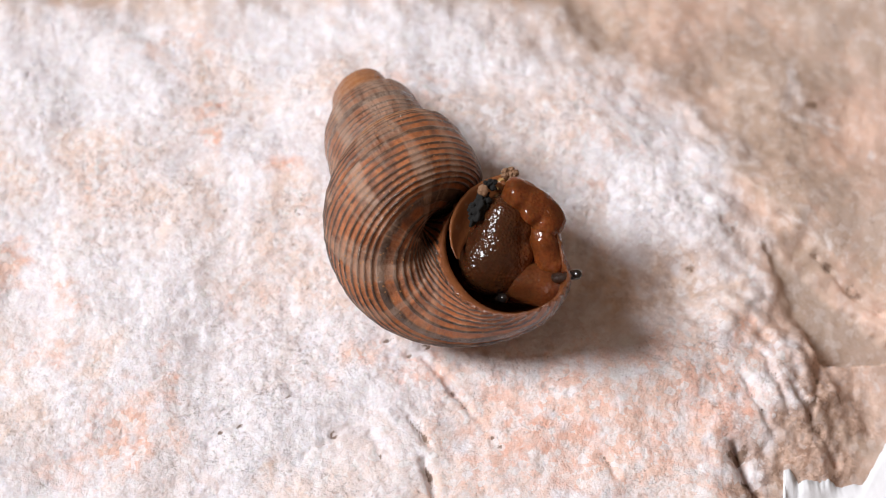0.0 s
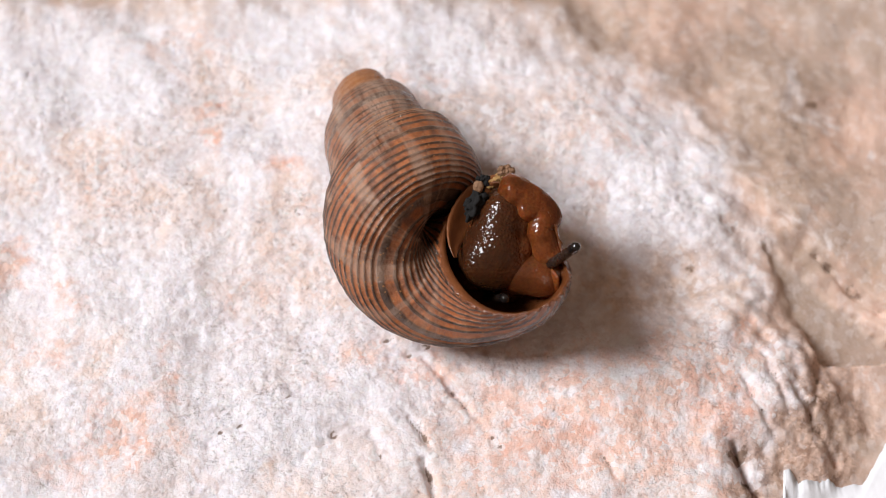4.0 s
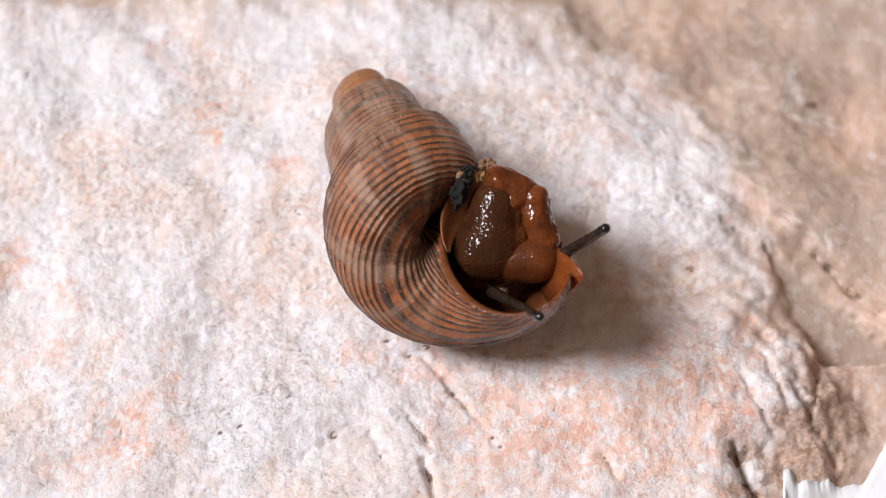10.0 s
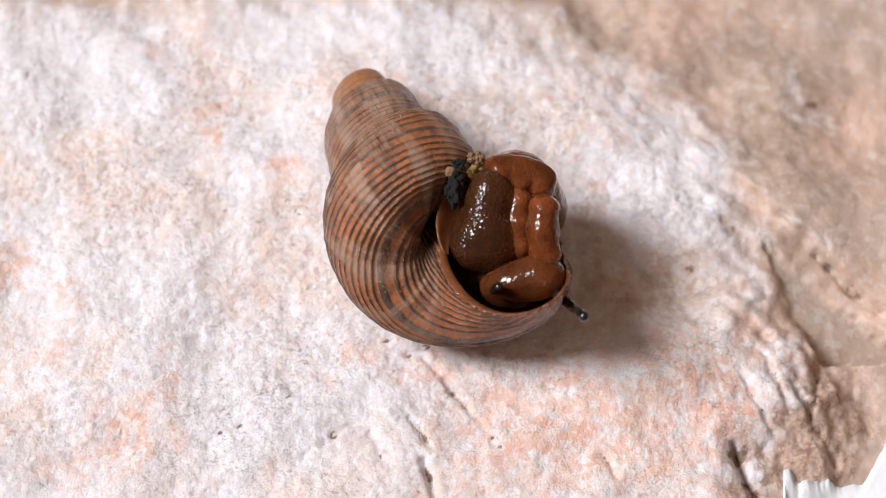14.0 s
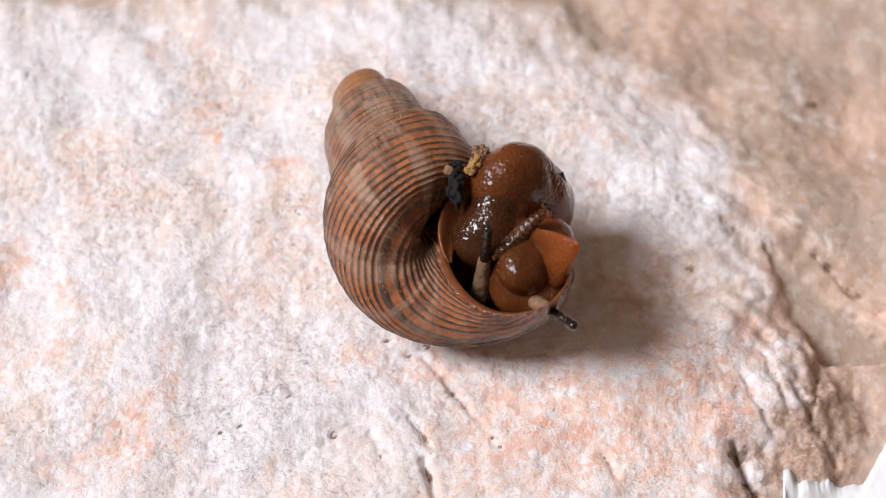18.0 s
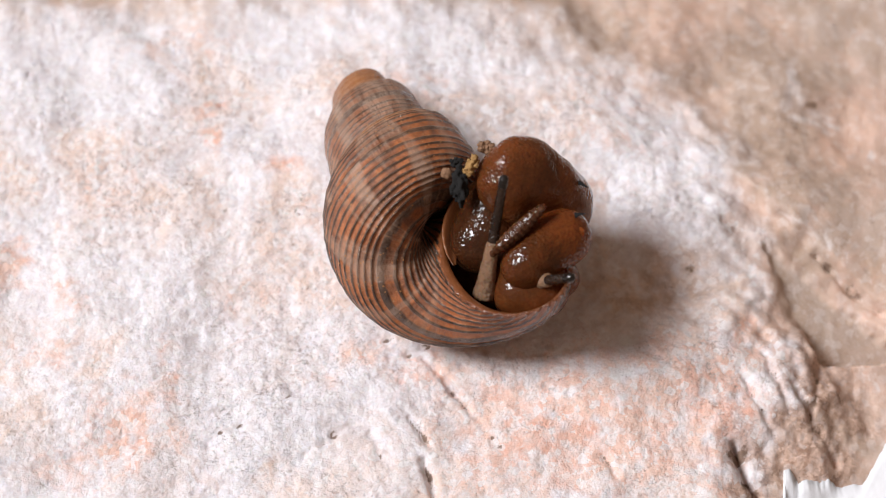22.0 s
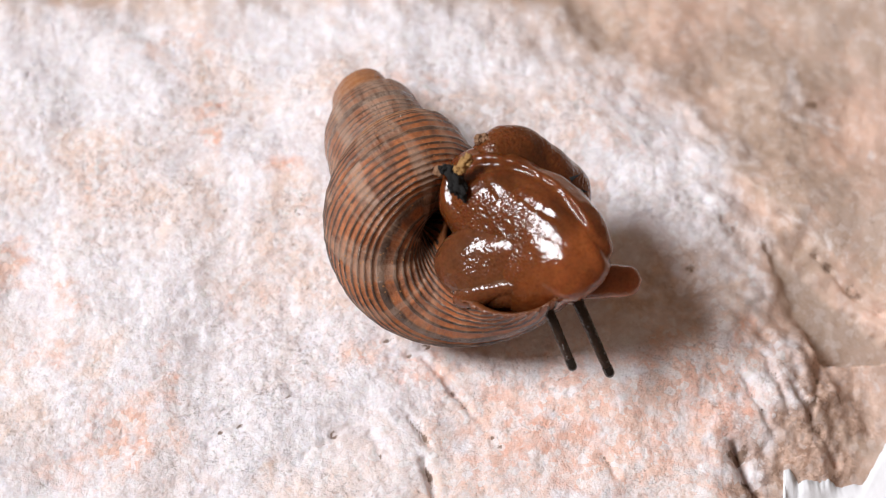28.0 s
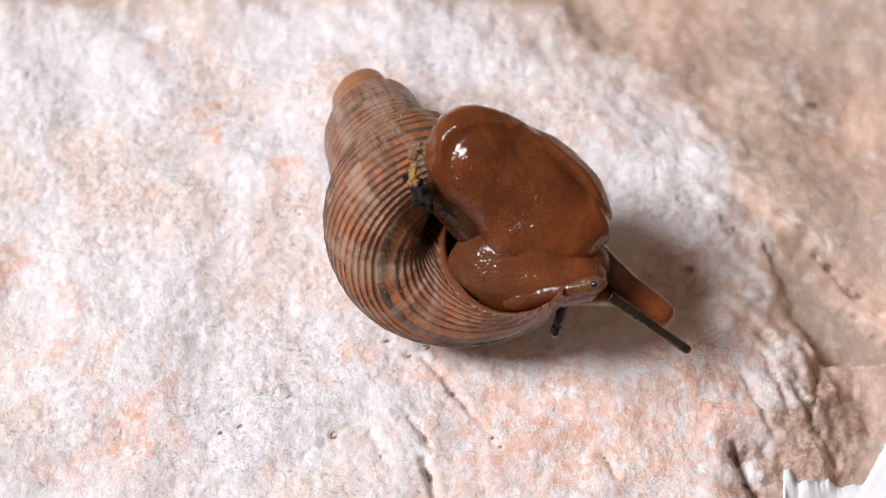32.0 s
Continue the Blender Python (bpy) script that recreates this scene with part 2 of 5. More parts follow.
M_SHELL, M_LIP, M_STONE = shell_material(), lip_material(), stone()
M_DARK = flesh("flesh_dark", (0.030, 0.012, 0.006), (0.072, 0.027, 0.011), 1.0, 0.4, (0, 0.6, 2.0, (0.17, 0.054, 0.018)), soft=0.12)
M_RED = flesh("flesh_rust", (0.070, 0.020, 0.0055), (0.24, 0.074, 0.023), 0.5, 0.8, soft=0.6)
M_TRUNK = flesh("flesh_trunk", (0.060, 0.020, 0.0065), (0.135, 0.046, 0.015), 0.5, 0.5, (0, 0.0, 2.4, (0.17, 0.052, 0.016)), soft=0.2)
M_FLAP = flesh("flesh_flap", (0.14, 0.038, 0.009), (0.25, 0.074, 0.019), 0.9, 0.7, (1, -1.6, -3.2, (0.11, 0.032, 0.010)), soft=0.3)
M_BROWN = flesh("flesh_brown", (0.085, 0.027, 0.009), (0.175, 0.056, 0.018), 1.15, 0.8, (0, 2.2, 5.4, (0.29, 0.090, 0.028)), (-0.8, -1.8, 1.6, 3.9), 0.24)
M_UPPER = flesh("flesh_upper", (0.074, 0.025, 0.008), (0.165, 0.054, 0.018), 0.85, 0.6, (0, 0.8, 3.6, (0.22, 0.065, 0.017)), soft=0.15)
M_SNOUT = flesh("flesh_snout", (0.20, 0.065, 0.022), (0.36, 0.13, 0.05), 0.3, 0.6, (1, -1.6, -3.6, (0.07, 0.022, 0.009)), soft=0.15)
M_NECK = flesh("flesh_neck", (0.088, 0.033, 0.014), (0.160, 0.062, 0.027), 0.6, 0.6, (0, -1.0, 1.6, (0.19, 0.062, 0.022)), soft=0.15)
M_HEAD = flesh("flesh_head", (0.10, 0.034, 0.013), (0.17, 0.060, 0.023), 0.9, 0.5, (1, -0.15, 0.3, (0.16, 0.092, 0.058)), soft=0.2)
M_FRONT = flesh("flesh_front", (0.060, 0.020, 0.008), (0.13, 0.043, 0.015), 0.5, 0.7, (0, 0.0, 1.6, (0.19, 0.057, 0.017)), soft=0.12)
M_CHEEK = flesh("flesh_cheek", (0.054, 0.018, 0.006), (0.125, 0.041, 0.013), 1.0, 0.6, (0, -0.6, 1.6, (0.20, 0.059, 0.016)), soft=0.12)
M_RIDGE = flesh("flesh_ridge", (0.050, 0.020, 0.010), (0.10, 0.040, 0.018), 1.4, 0.4, soft=0.3)
M_PALE = flesh("flesh_pale", (0.15, 0.085, 0.050), (0.29, 0.18, 0.115), 0.8, 0.4, warm=(1, 1, 1))
M_HORN = flesh("flesh_black", (0.010, 0.007, 0.006), (0.040, 0.023, 0.016), 1.0, 0.1, warm=(1, 1, 1))
M_TIP = plain("horn_tip", (0.006, 0.005, 0.005), (0.014, 0.011, 0.010), 0.18, coat=0.5)
M_EYE = plain("eye_black", (0.003, 0.003, 0.003), (0.008, 0.007, 0.007), 0.08, coat=0.8)
# black for dirt, also for the plug that stands in for the hollow's shade
M_SOOT_SHADE = plain("dirt_and_shade_black", (0.003, 0.003, 0.003), (0.012, 0.011, 0.011), 0.95, 2500, 0.0002)
M_CRUMB = plain("dirt_tan", (0.20, 0.10, 0.03), (0.52, 0.31, 0.11), 0.8, 2500, 0.0002)
M_CLOD = plain("dirt_brown", (0.12, 0.06, 0.03), (0.36, 0.20, 0.11), 0.7, 2500, 0.0002)
M_PLATE = plain("horn_orange", (0.12, 0.036, 0.011), (0.29, 0.105, 0.036), 0.3, 900, 0.0001, coat=0.3)
M_PAPER = plain("white_paper", (0.74, 0.76, 0.80), (0.86, 0.87, 0.90), 0.75, 500, 0.0002)
M_TABLE = plain("table_grey", (0.34, 0.29, 0.26), (0.44, 0.39, 0.35), 0.6, 60, 0.0004)


# ---- mesh helpers ----
def part(name, bm, material, parent, label="", smooth=True):
    me = bpy.data.meshes.new(name)
    bm.to_mesh(me)
    bm.free()
    me.materials.append(material)
    if smooth:
        me.shade_smooth()
    ob = new(name, me)
    ob.parent = parent
    if label:
        tagged(ob, label)
    return ob


def value_noise(x, y, seed):
    """Smooth noise on a plane, -1 to 1, for arrays."""
    xi, yi = np.floor(x).astype(np.int64), np.floor(y).astype(np.int64)
    fx, fy = x - xi, y - yi
    sx, sy = fx * fx * fx * (fx * (fx * 6 - 15) + 10), fy * fy * fy * (fy * (fy * 6 - 15) + 10)

    def grad(ix, iy):
        h = (ix * 374761393 + iy * 668265263 + seed * 974711) & 0x7fffffff
        h = ((h ^ (h >> 13)) * 1274126177) & 0x7fffffff
        a = (h ^ (h >> 16)) % 4096 * (2 * math.pi / 4096)
        return np.cos(a) * (x - ix) + np.sin(a) * (y - iy)

    top = grad(xi, yi) * (1 - sx) + grad(xi + 1, yi) * sx
    bot = grad(xi, yi + 1) * (1 - sx) + grad(xi + 1, yi + 1) * sx
    return (top * (1 - sy) + bot * sy) * 1.5


def smoothstep(a, b, x):
    q = np.clip((x - a) / (b - a), 0, 1)
    return q * q * (3 - 2 * q)


# ---- table and the stone on it ----
def table():
    bm = bmesh.new()
    bmesh.ops.create_grid(bm, x_segments=8, y_segments=8, size=0.13)
    ob = part("ground", bm, M_TABLE, None, smooth=False)
    return tagged(ob, "plain grey-beige table top under the stone", "table", kind="structure")


REST = 0.72             # height of the stone under the shell, in mm
RIDGE = ((-90, 15.5), (-30, 16.6), (-15, 17.6), (-3.3, 17.8), (2.9, 16.8), (6.7, 14.5), (10.5, 11.7), (13.8, 9.6), (16.6, 6.2), (18.2, 2.6), (19.1, -0.8),
         (18.7, -4.2), (19.4, -6.7), (21, -9.1), (21.5, -11.5), (18.8, -14.6), (17.9, -17.6), (16, -60))


def beyond(x, y):
    """Signed distance in mm from the stone's rim line, positive on the low side."""
    best, sign = np.full(x.shape, 1e9), np.zeros(x.shape)
    for (ax, ay), (bx, by) in zip(RIDGE, RIDGE[1:]):
        dx, dy = bx - ax, by - ay
        k = np.clip(((x - ax) * dx + (y - ay) * dy) / (dx * dx + dy * dy), 0, 1)
        px, py = x - ax - k * dx, y - ay - k * dy
        d = np.hypot(px, py)
        s = np.where(dx * py - dy * px > 0, 1.0, -1.0)
        near = d < best
        best, sign = np.where(near, d, best), np.where(near, s, sign)
    return best * sign


def rim_distance(x, y):
    return beyond(x + 0.8 * value_noise(x / 3.1, y / 3.1, 3) + 0.35 * value_noise(x / 1.1, y / 1.1, 4),
                  y + 0.8 * value_noise(x / 3.3, y / 3.3, 5) + 0.35 * value_noise(x / 1.2, y / 1.2, 6))


def along(x, y, ax, ay, bx, by):
    """Distance from a stretch of line, and the signed distance from the line through it (positive to its left)."""
    dx, dy = bx - ax, by - ay
    k = np.clip(((x - ax) * dx + (y - ay) * dy) / (dx * dx + dy * dy), 0, 1)
    return np.hypot(x - ax - k * dx, y - ay - k * dy), (dx * (y - ay) - dy * (x - ax)) / math.hypot(dx, dy)


CRACKS = ((-1.2, -8.5, -0.3, -9.3, 0.25), (-0.3, -9.3, 0.8, -10.8, 0.5), (0.8, -10.8, 1.7, -12.1, 0.22), (1.7, -12.1, 3.5, -14.7, 0.10), (18.0, -14.2, 19.3, -17.8, 0.9), (9.9, -15.4, 10.7, -16.7, 0.3), (-2.4, -12.1, -0.8, -14.8, 0.28), (-1.2, -15.6, -0.5, -18.2, 0.5), (-4.3, -14.0, -3.8, -15.6, 0.25), (24.2, 0.2, 28.2, -3.8, 0.5),
          (20.2, -8.0, 21.6, -12.0, 0.4), (21.9, -10.0, 24.6, -15.0, 0.4), (18.6, -9.5, 20.6, -13.6, 0.35), (23.8, -8.4, 22.9, -13.0, 0.3), (-15.2, -14.0, -14.3, -14.5, 0.2), (-14.2, -14.1, -13.8, -13.6, 0.2),
          (-12.9, -13.5, -12.5, -13.1, 0.2), (-14.4, -12.5, -13.2, -12.0, 0.15), (-8.6, -15.2, -7.4, -14.5, 0.25), (-10.4, -11.6, -8.8, -10.9, 0.15), (-6.8, -13.9, -5.6, -13.2, 0.2),
          (-2.2, -8.1, -1.0, -7.5, 0.2), (-4.2, -7.4, -3.2, -7.0, 0.15), (5.6, -8.6, 7.2, -8.2, 0.15), (12.2, -8.0, 13.6, -8.7, 0.15))


def facet_mask(x, y):
    """The smooth tan face between the rim and the slanting step."""
    wob = 0.35 * value_noise(x / 1.6, y / 1.6, 51) + 0.15 * value_noise(x / 0.6, y / 0.6, 52)
    _, a = along(x, y, 21.2, -1.0, 23.9, -8.2)
    _, b = along(x, y, 29.5, -7.6, 23.9, -8.2)
    _, c = along(x, y, 21.2, 0.2, 28.6, -5.6)
    return smoothstep(-0.15, 0.35, a + wob) * smoothstep(-0.15, 0.4, wob - b) * smoothstep(-0.1, 0.4, wob - c)


def stone_height(x, y):
    s = rim_distance(x, y)
    low = smoothstep(0.5, 4.5, s)
    h = REST + 0.0 * x
    # it rises a little under the spire; gentle swells, then rough grain
    h = h + 0.75 * smoothstep(-1, 9, y) * np.exp(-((x + 4) / 12.0) ** 2)
    calm = np.exp(-((x + 1) ** 2 + (y + 4) ** 2) / 50.0)
    h = h + (1 - 0.85 * calm) * (1 - 0.5 * low) * (0.75 * value_noise(x / 11 + 7, y / 11, 11) + 0.36 * value_noise(x / 4.3, y / 4.3 + 3, 12))
    grain = 0.13 * value_noise(x / 1.9, y / 1.9, 13) + 0.07 * value_noise(x / 0.85, y / 0.85, 14) + 0.045 * value_noise(x / 0.45, y / 0.45, 15)
    grain = grain - 0.16 * smoothstep(0.32, 0.75, value_noise(x / 0.75 + 5, y / 0.6, 16)) * smoothstep(-0.1, 0.5, value_noise(x / 6.0, y / 6.0, 17))
    h = h + grain * (1 - 0.65 * low)
    # broken edge: a steep face, then smooth low shelves
    far = smoothstep(2, 12, y)
    drop = 2.0 * smoothstep(-1.6 - 2 * far, 6.4 + 6 * far, s) + (0.14 + 0.06 * far) * np.clip(s - 3, 0, 60)
    streak = value_noise((x * 0.62 + y * 0.78) / 1.3, (x * 0.78 - y * 0.62) / 6.0, 21)
    h = h - drop + np.exp(-((s - 0.5) / 2.2) ** 2) * (1 - 0.5 * far) * (0.3 * streak + 0.25 * value_noise(x / 1.6, y / 1.6, 22))
    h = h + low * 0.8 * value_noise(x / 6.5 + 2, y / 6.5, 23)
    rubble = smoothstep(-1, 1.5, s) * smoothstep(7.5, 4, s) * smoothstep(-2, -8, y)
    h = h + rubble * (0.16 * value_noise(x / 1.5, y / 2.4, 25) + 0.16 * value_noise(x / 0.7, y / 0.9, 26) + 0.07 * value_noise(x / 0.4, y / 0.45, 27))
    _, side = along(x, y, 24.2, 0.2, 28.2, -3.8)
    h = h + 1.1 * low * smoothstep(9, 4, y) * smoothstep(-0.15, 0.5, side + 0.5 * value_noise(x / 1.7, y / 1.7, 24))
    q, side = along(x, y, 23.2, -7.6, 30, -6.8)
    h = h - 0.4 * low * smoothstep(-0.2, 1.5, -side) + 0.35 * low * np.exp(-(q / 0.45) ** 2)
    facet = facet_mask(x, y)
    h = h * (1 - 0.75 * facet) + 0.75 * facet * (REST - 2.6 - 0.36 * (x - 23) + 0.04 * (y + 4))
    h = h - 1.4 * np.exp(-((x - 27) ** 2 + (y + 19) ** 2) / 30.0)
    # a hollow in the top beside the shell, its lip towards the rim
    h = h - 1.2 * np.exp(-(((x - 14.5) / 3.4) ** 2 + ((y + 2.4) / 2.2) ** 2)) + 1.2 * np.exp(-(((x - 14.0) / 5.0) ** 2 + ((y + 9.3) / 2.8) ** 2))
    h = h + 0.3 * (1 - far) * np.exp(-((s + 1.8) / 1.4) ** 2)
    # pits, a crevice at the drop, cracks
    for cx, cy, r, d in ((-14.6, -14.2, 0.7, 0.2), (-15.4, -6.7, 0.3, 0.2),
                         (18.2, -15.2, 0.8, 0.4), (18.9, -16.8, 0.9, 0.5), (14.9, -1.6, 0.9, 0.2)):
        h = h - d * np.exp(-((x - cx) ** 2 + (y - cy) ** 2) / (r * r))
    for ax, ay, bx, by, d in CRACKS:
        q, _ = along(x, y, ax, ay, bx, by)
        h = h - d * np.exp(-((q + 0.25 * value_noise(x / 0.9, y / 0.9, 31)) / 0.22) ** 2)
    # outer sides fall to the table
    out = np.maximum(np.maximum(np.abs(x) - 52, np.abs(y - 25) - 58), 0)
    return np.maximum(h - out * out * 0.12, -29.6)


def axis_steps(lo, a, b, hi, fine, coarse):
    return np.concatenate([np.arange(lo, a, coarse), np.arange(a, b, fine), np.arange(b, hi + coarse, coarse)])


# pink patches: place and reach in mm, strength
PINK_LOW = ((9, -13.5, 9, 5.0, 1.0), (16, -11.5, 5, 5, 1.0), (4, -15.5, 4, 3, 0.8), (-1, -9.3, 2.4, 1.6, 0.9), (-5.0, -8.0, 2.0, 1.0, 0.7), (-19.4, -13.6, 3.2, 3, 0.9),
            (-22, -16, 4, 2, 0.6), (19, -7, 3, 2.5, 0.8), (24, -8.5, 3, 2, 0.6), (17.8, -18, 1.6, 2, 1.0), (-25, -8, 3, 2, 0.45), (-17, -10.5, 1.2, 3.5, 0.6),
            (-8, -10, 2.5, 1.5, 0.35), (6, -9, 4, 1.5, 0.5))
PINK_HIGH = ((-15.4, 10.5, 1.2, 1.0, 1.0), (-15.0, 8.0, 0.8, 1.4, 1.0), (-10.3, 5.8, 1.6, 0.7, 1.0), (-8.6, 2.2, 0.8, 1.0, 0.6), (-27.6, -1.2, 1.6, 1.8, 1.0), (-24, -4, 3, 2, 0.4),
             (9.5, 5, 2.5, 2, 0.35), (-3, 12, 4, 2, 0.4), (26.5, 9, 3, 5, 0.6), (10, 12, 5, 3, 0.35), (28, -1.5, 1.6, 2.5, 0.7), (-17, 16, 5, 1.5, 0.4),
             (-22, 4, 3, 2, 0.35), (-12, -4, 3, 2, 0.3), (12, 8, 4, 2, 0.35))


def build_stone():
    xs = axis_steps(-70, -31, 33, 70, 0.14, 1.0)
    ys = axis_steps(-50, -19, 14, 26, 0.14, 0.4)
    ys = np.concatenate([ys, np.arange(27, 100.5, 0.8)])
    gx, gy = np.meshgrid(xs, ys)
    gz = stone_height(gx, gy)
    nx, ny = len(xs), len(ys)
    v = np.stack([gx, gy, gz], -1).reshape(-1, 3) * MM
    v[:, 1] *= SQUEEZE
    v[:, 2] += TOP
    i = np.arange(nx * ny).reshape(ny, nx)
    faces = np.stack([i[:-1, :-1], i[:-1, 1:], i[1:, 1:], i[1:, :-1]], -1).reshape(-1, 4)
    rim = np.concatenate([i[0, :], i[1:, -1], i[-1, -2::-1], i[-2:0:-1, 0]])
    low = v[rim].copy()
    low[:, 2] = 0.0
    base = len(v)
    v = np.concatenate([v, low])
    k = np.arange(len(rim))
    k2 = (k + 1) % len(rim)
    sides = np.stack([rim[k], base + k, base + k2, rim[k2]], -1)
    s = rim_distance(gx, gy) + 1.2 * value_noise(gx / 2.3, gy / 2.3, 41)
    ragged = 0.75 + 0.7 * value_noise(gx / 1.3, gy / 1.3, 42) + 0.4 * value_noise(gx / 0.6, gy / 0.6, 43)
    far = smoothstep(0, 9, gy)
    zone = smoothstep(0.3 - 1.3 * far, 2.6 + 2.4 * far, s + far * 1.3 * value_noise(gx / 1.1, gy / 1.1, 44))
    facet = facet_mask(gx, gy)
    flank = (1 - facet) * smoothstep(-0.6, 0.8, s) * smoothstep(7.0, 4.5, s) * smoothstep(-4.5, -8, gy) * np.clip(ragged, 0, 1)
    rosy = 0.0 * gx
    for cx, cy, rx, ry, k in PINK_LOW + PINK_HIGH:
        rosy = np.maximum(rosy, k * np.exp(-((gx - cx) / rx) ** 2 - ((gy - cy) / ry) ** 2) * ragged)
    # brown hollow and slope spots, plus the snail's shadow tone put into the colour
    for cx, cy, rx, ry, k in ((14.9, -1.0, 2.8, 1.6, 0.9), (15.6, -2.8, 2.4, 1.4, 1.0), (13.5, -3.6, 2.2, 0.9, 0.6), (24.5, 12.6, 1.6, 0.8, 1.2), (18.4, 1.6, 0.8, 1.6, 0.8), (18.4, -15.4, 1.4, 1.8, 0.9), (16.5, -5.2, 2.4, 1.4, 0.5), (13.0, -3.2, 4.0, 2.0, 0.85), (7.5, -6.0, 4.0, 0.8, 0.25), (21.5, -9.0, 1.8, 3.0, 0.5)):
        flank = np.maximum(flank, k * np.exp(-((gx - cx) / rx) ** 2 - ((gy - cy) / ry) ** 2) * np.clip(ragged, 0, 1.2))
    speck = 0.0 * gx
    for cx, cy, rx, ry, k in ((-11.5, -12.0, 5, 2.2, 1.0), (-8, -8.5, 3.2, 3, 0.9), (-13, -15.5, 5, 2, 0.8), (-4, -17, 3, 1.5, 0.7), (1.2, -11.5, 1.6, 1.4, 0.9), (14.5, -8, 3.5, 2.5, 0.7), (17, -12, 2.5, 3, 0.6)):
        speck = np.maximum(speck, k * np.exp(-((gx - cx) / rx) ** 2 - ((gy - cy) / ry) ** 2) * np.clip(ragged + 0.2, 0, 1.2))
    # ellipses over the snail's cast shadow, its tone painted in, and the brown hollow
    shade_and_stain = 0.0 * gx
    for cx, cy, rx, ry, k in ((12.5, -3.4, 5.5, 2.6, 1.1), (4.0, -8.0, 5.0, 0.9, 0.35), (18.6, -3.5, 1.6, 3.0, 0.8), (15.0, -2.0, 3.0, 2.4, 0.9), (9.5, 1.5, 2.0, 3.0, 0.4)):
        shade_and_stain = np.maximum(shade_and_stain, k * np.exp(-((gx - cx) / rx) ** 2 - ((gy - cy) / ry) ** 2) * np.clip(0.35 + ragged * 0.7, 0, 1.2))
    dark_marks = 0.0 * gx
    for cx, cy, r, k in ((24.8, 12.6, 0.5, 1.2),
                         (18.3, -15.0, 0.8, 1.0), (18.9, -16.6, 0.9, 1.1), (24.3, 12.6, 0.7, 0.9), (15.6, -1.6, 0.8, 0.62), (14.6, -2.6, 1.0, 0.58), (20.4, -11.6, 0.4, 0.6)):
        dark_marks = np.maximum(dark_marks, k * np.exp(-((gx - cx) ** 2 + (gy - cy) ** 2) / (r * r)) * ragged)
    # the cracks are dark brown along their lines
    for line in CRACKS:
        q, _ = along(gx, gy, *line[:4])
        dark_marks = np.maximum(dark_marks, 0.75 * np.exp(-((q + 0.3 * value_noise(gx / 0.9, gy / 0.9, 31)) / 0.18) ** 2) * ragged)
    me = bpy.data.meshes.new("stone")
    me.from_pydata(v.tolist(), [], faces.tolist() + sides.tolist() + [list(range(base, base + len(rim)))[::-1]])
    me.materials.append(M_STONE)
    for name, field in (("zone", zone), ("rosy", np.clip(rosy, 0, 1)), ("flank", flank), ("dark_marks", np.clip(dark_marks, 0, 1)), ("speck", np.clip(speck, 0, 1)), ("shade_and_stain", np.clip(shade_and_stain, 0, 1)), ("facet", facet)):
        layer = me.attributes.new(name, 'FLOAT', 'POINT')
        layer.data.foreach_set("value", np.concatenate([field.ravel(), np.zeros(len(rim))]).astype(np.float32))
    me.shade_smooth()
    me.update()
    return tagged(new("stone", me), "rough white and pink limestone with a broken edge", "stone")


def torn_paper():
    """A thin white sheet with a ragged torn edge, lying against the stone's low side."""
    bm = bmesh.new()
    n = 90
    tops, lows = [], []
    for i in range(n + 1):
        k = i / n
        ex = 20.6 + 8.6 * k
        ey = -16.3 + 5.2 * max(0.0, k - 0.66) / 0.34 + 0.55 * math.exp(-((k - 0.1) / 0.05) ** 2) + 0.35 * noise.noise(Vector((k * 9, 0, 0))) + 0.25 * noise.noise(Vector((k * 31, 3, 0))) - (1.6 if k < 0.06 else 0)
        row, row2 = [], []
        for j in range(13):
            q = j / 12
            px, py = ex + q * q * (4 + 10 * k), ey - q * (12 - 3 * k)
            rest = float(stone_height(np.array([px]), np.array([py]))[0])
            pz = max(rest + 0.15, -2.9 + 0.4 * math.sin(k * 7 + q * 3) * q + 0.8 * k) + 0.07 * (1 - q) ** 3 * noise.noise(Vector((k * 9, 7 + 3 * q, 0)))
            row.append(bm.verts.new((px * MM, py * SQUEEZE * MM, TOP + pz * MM)))
            row2.append(bm.verts.new((px * MM, py * SQUEEZE * MM, TOP + (pz - 0.2) * MM)))
        tops.append(row)
        lows.append(row2)
    for i in range(n):
        for j in range(12):
            bm.faces.new((tops[i][j], tops[i][j + 1], tops[i + 1][j + 1], tops[i + 1][j]))
            bm.faces.new((lows[i][j], lows[i + 1][j], lows[i + 1][j + 1], lows[i][j + 1]))
        for a, b in ((0, 1), (12, -1)):
            q = (tops[i][a], tops[i + 1][a], lows[i + 1][a], lows[i][a])
            bm.faces.new(q if b > 0 else q[::-1])
    for i in (0, n):
        for j in range(12):
            bm.faces.new((tops[i][j], tops[i][j + 1], lows[i][j + 1], lows[i][j]))
    bmesh.ops.recalc_face_normals(bm, faces=bm.faces)
    ob = part("torn_paper", bm, M_PAPER, None)
    return tagged(ob, "torn edge of white paper against the stone", "paper")


table()
build_stone()
torn_paper()

# ---- the snail: its space has x across, y up the slope of the view, z out of the shell's mouth ----
snail = tagged(new("snail"), "brown land snail coming out of its ribbed shell on the stone", "snail")
snail.matrix_basis = pose(0, 0, TOP, 90 - TILT, 0, 0)

APEX = Vector((-6.316, 12.452, -2.642))
LEAN, TURN = 0.8773, 0.423
AXIS = Vector((-math.sin(LEAN) * math.sin(TURN), math.sin(LEAN) * math.cos(TURN), -math.cos(LEAN)))
SIDE = Vector((math.cos(TURN), math.sin(TURN), 0))
RISE = SIDE.cross(AXIS)
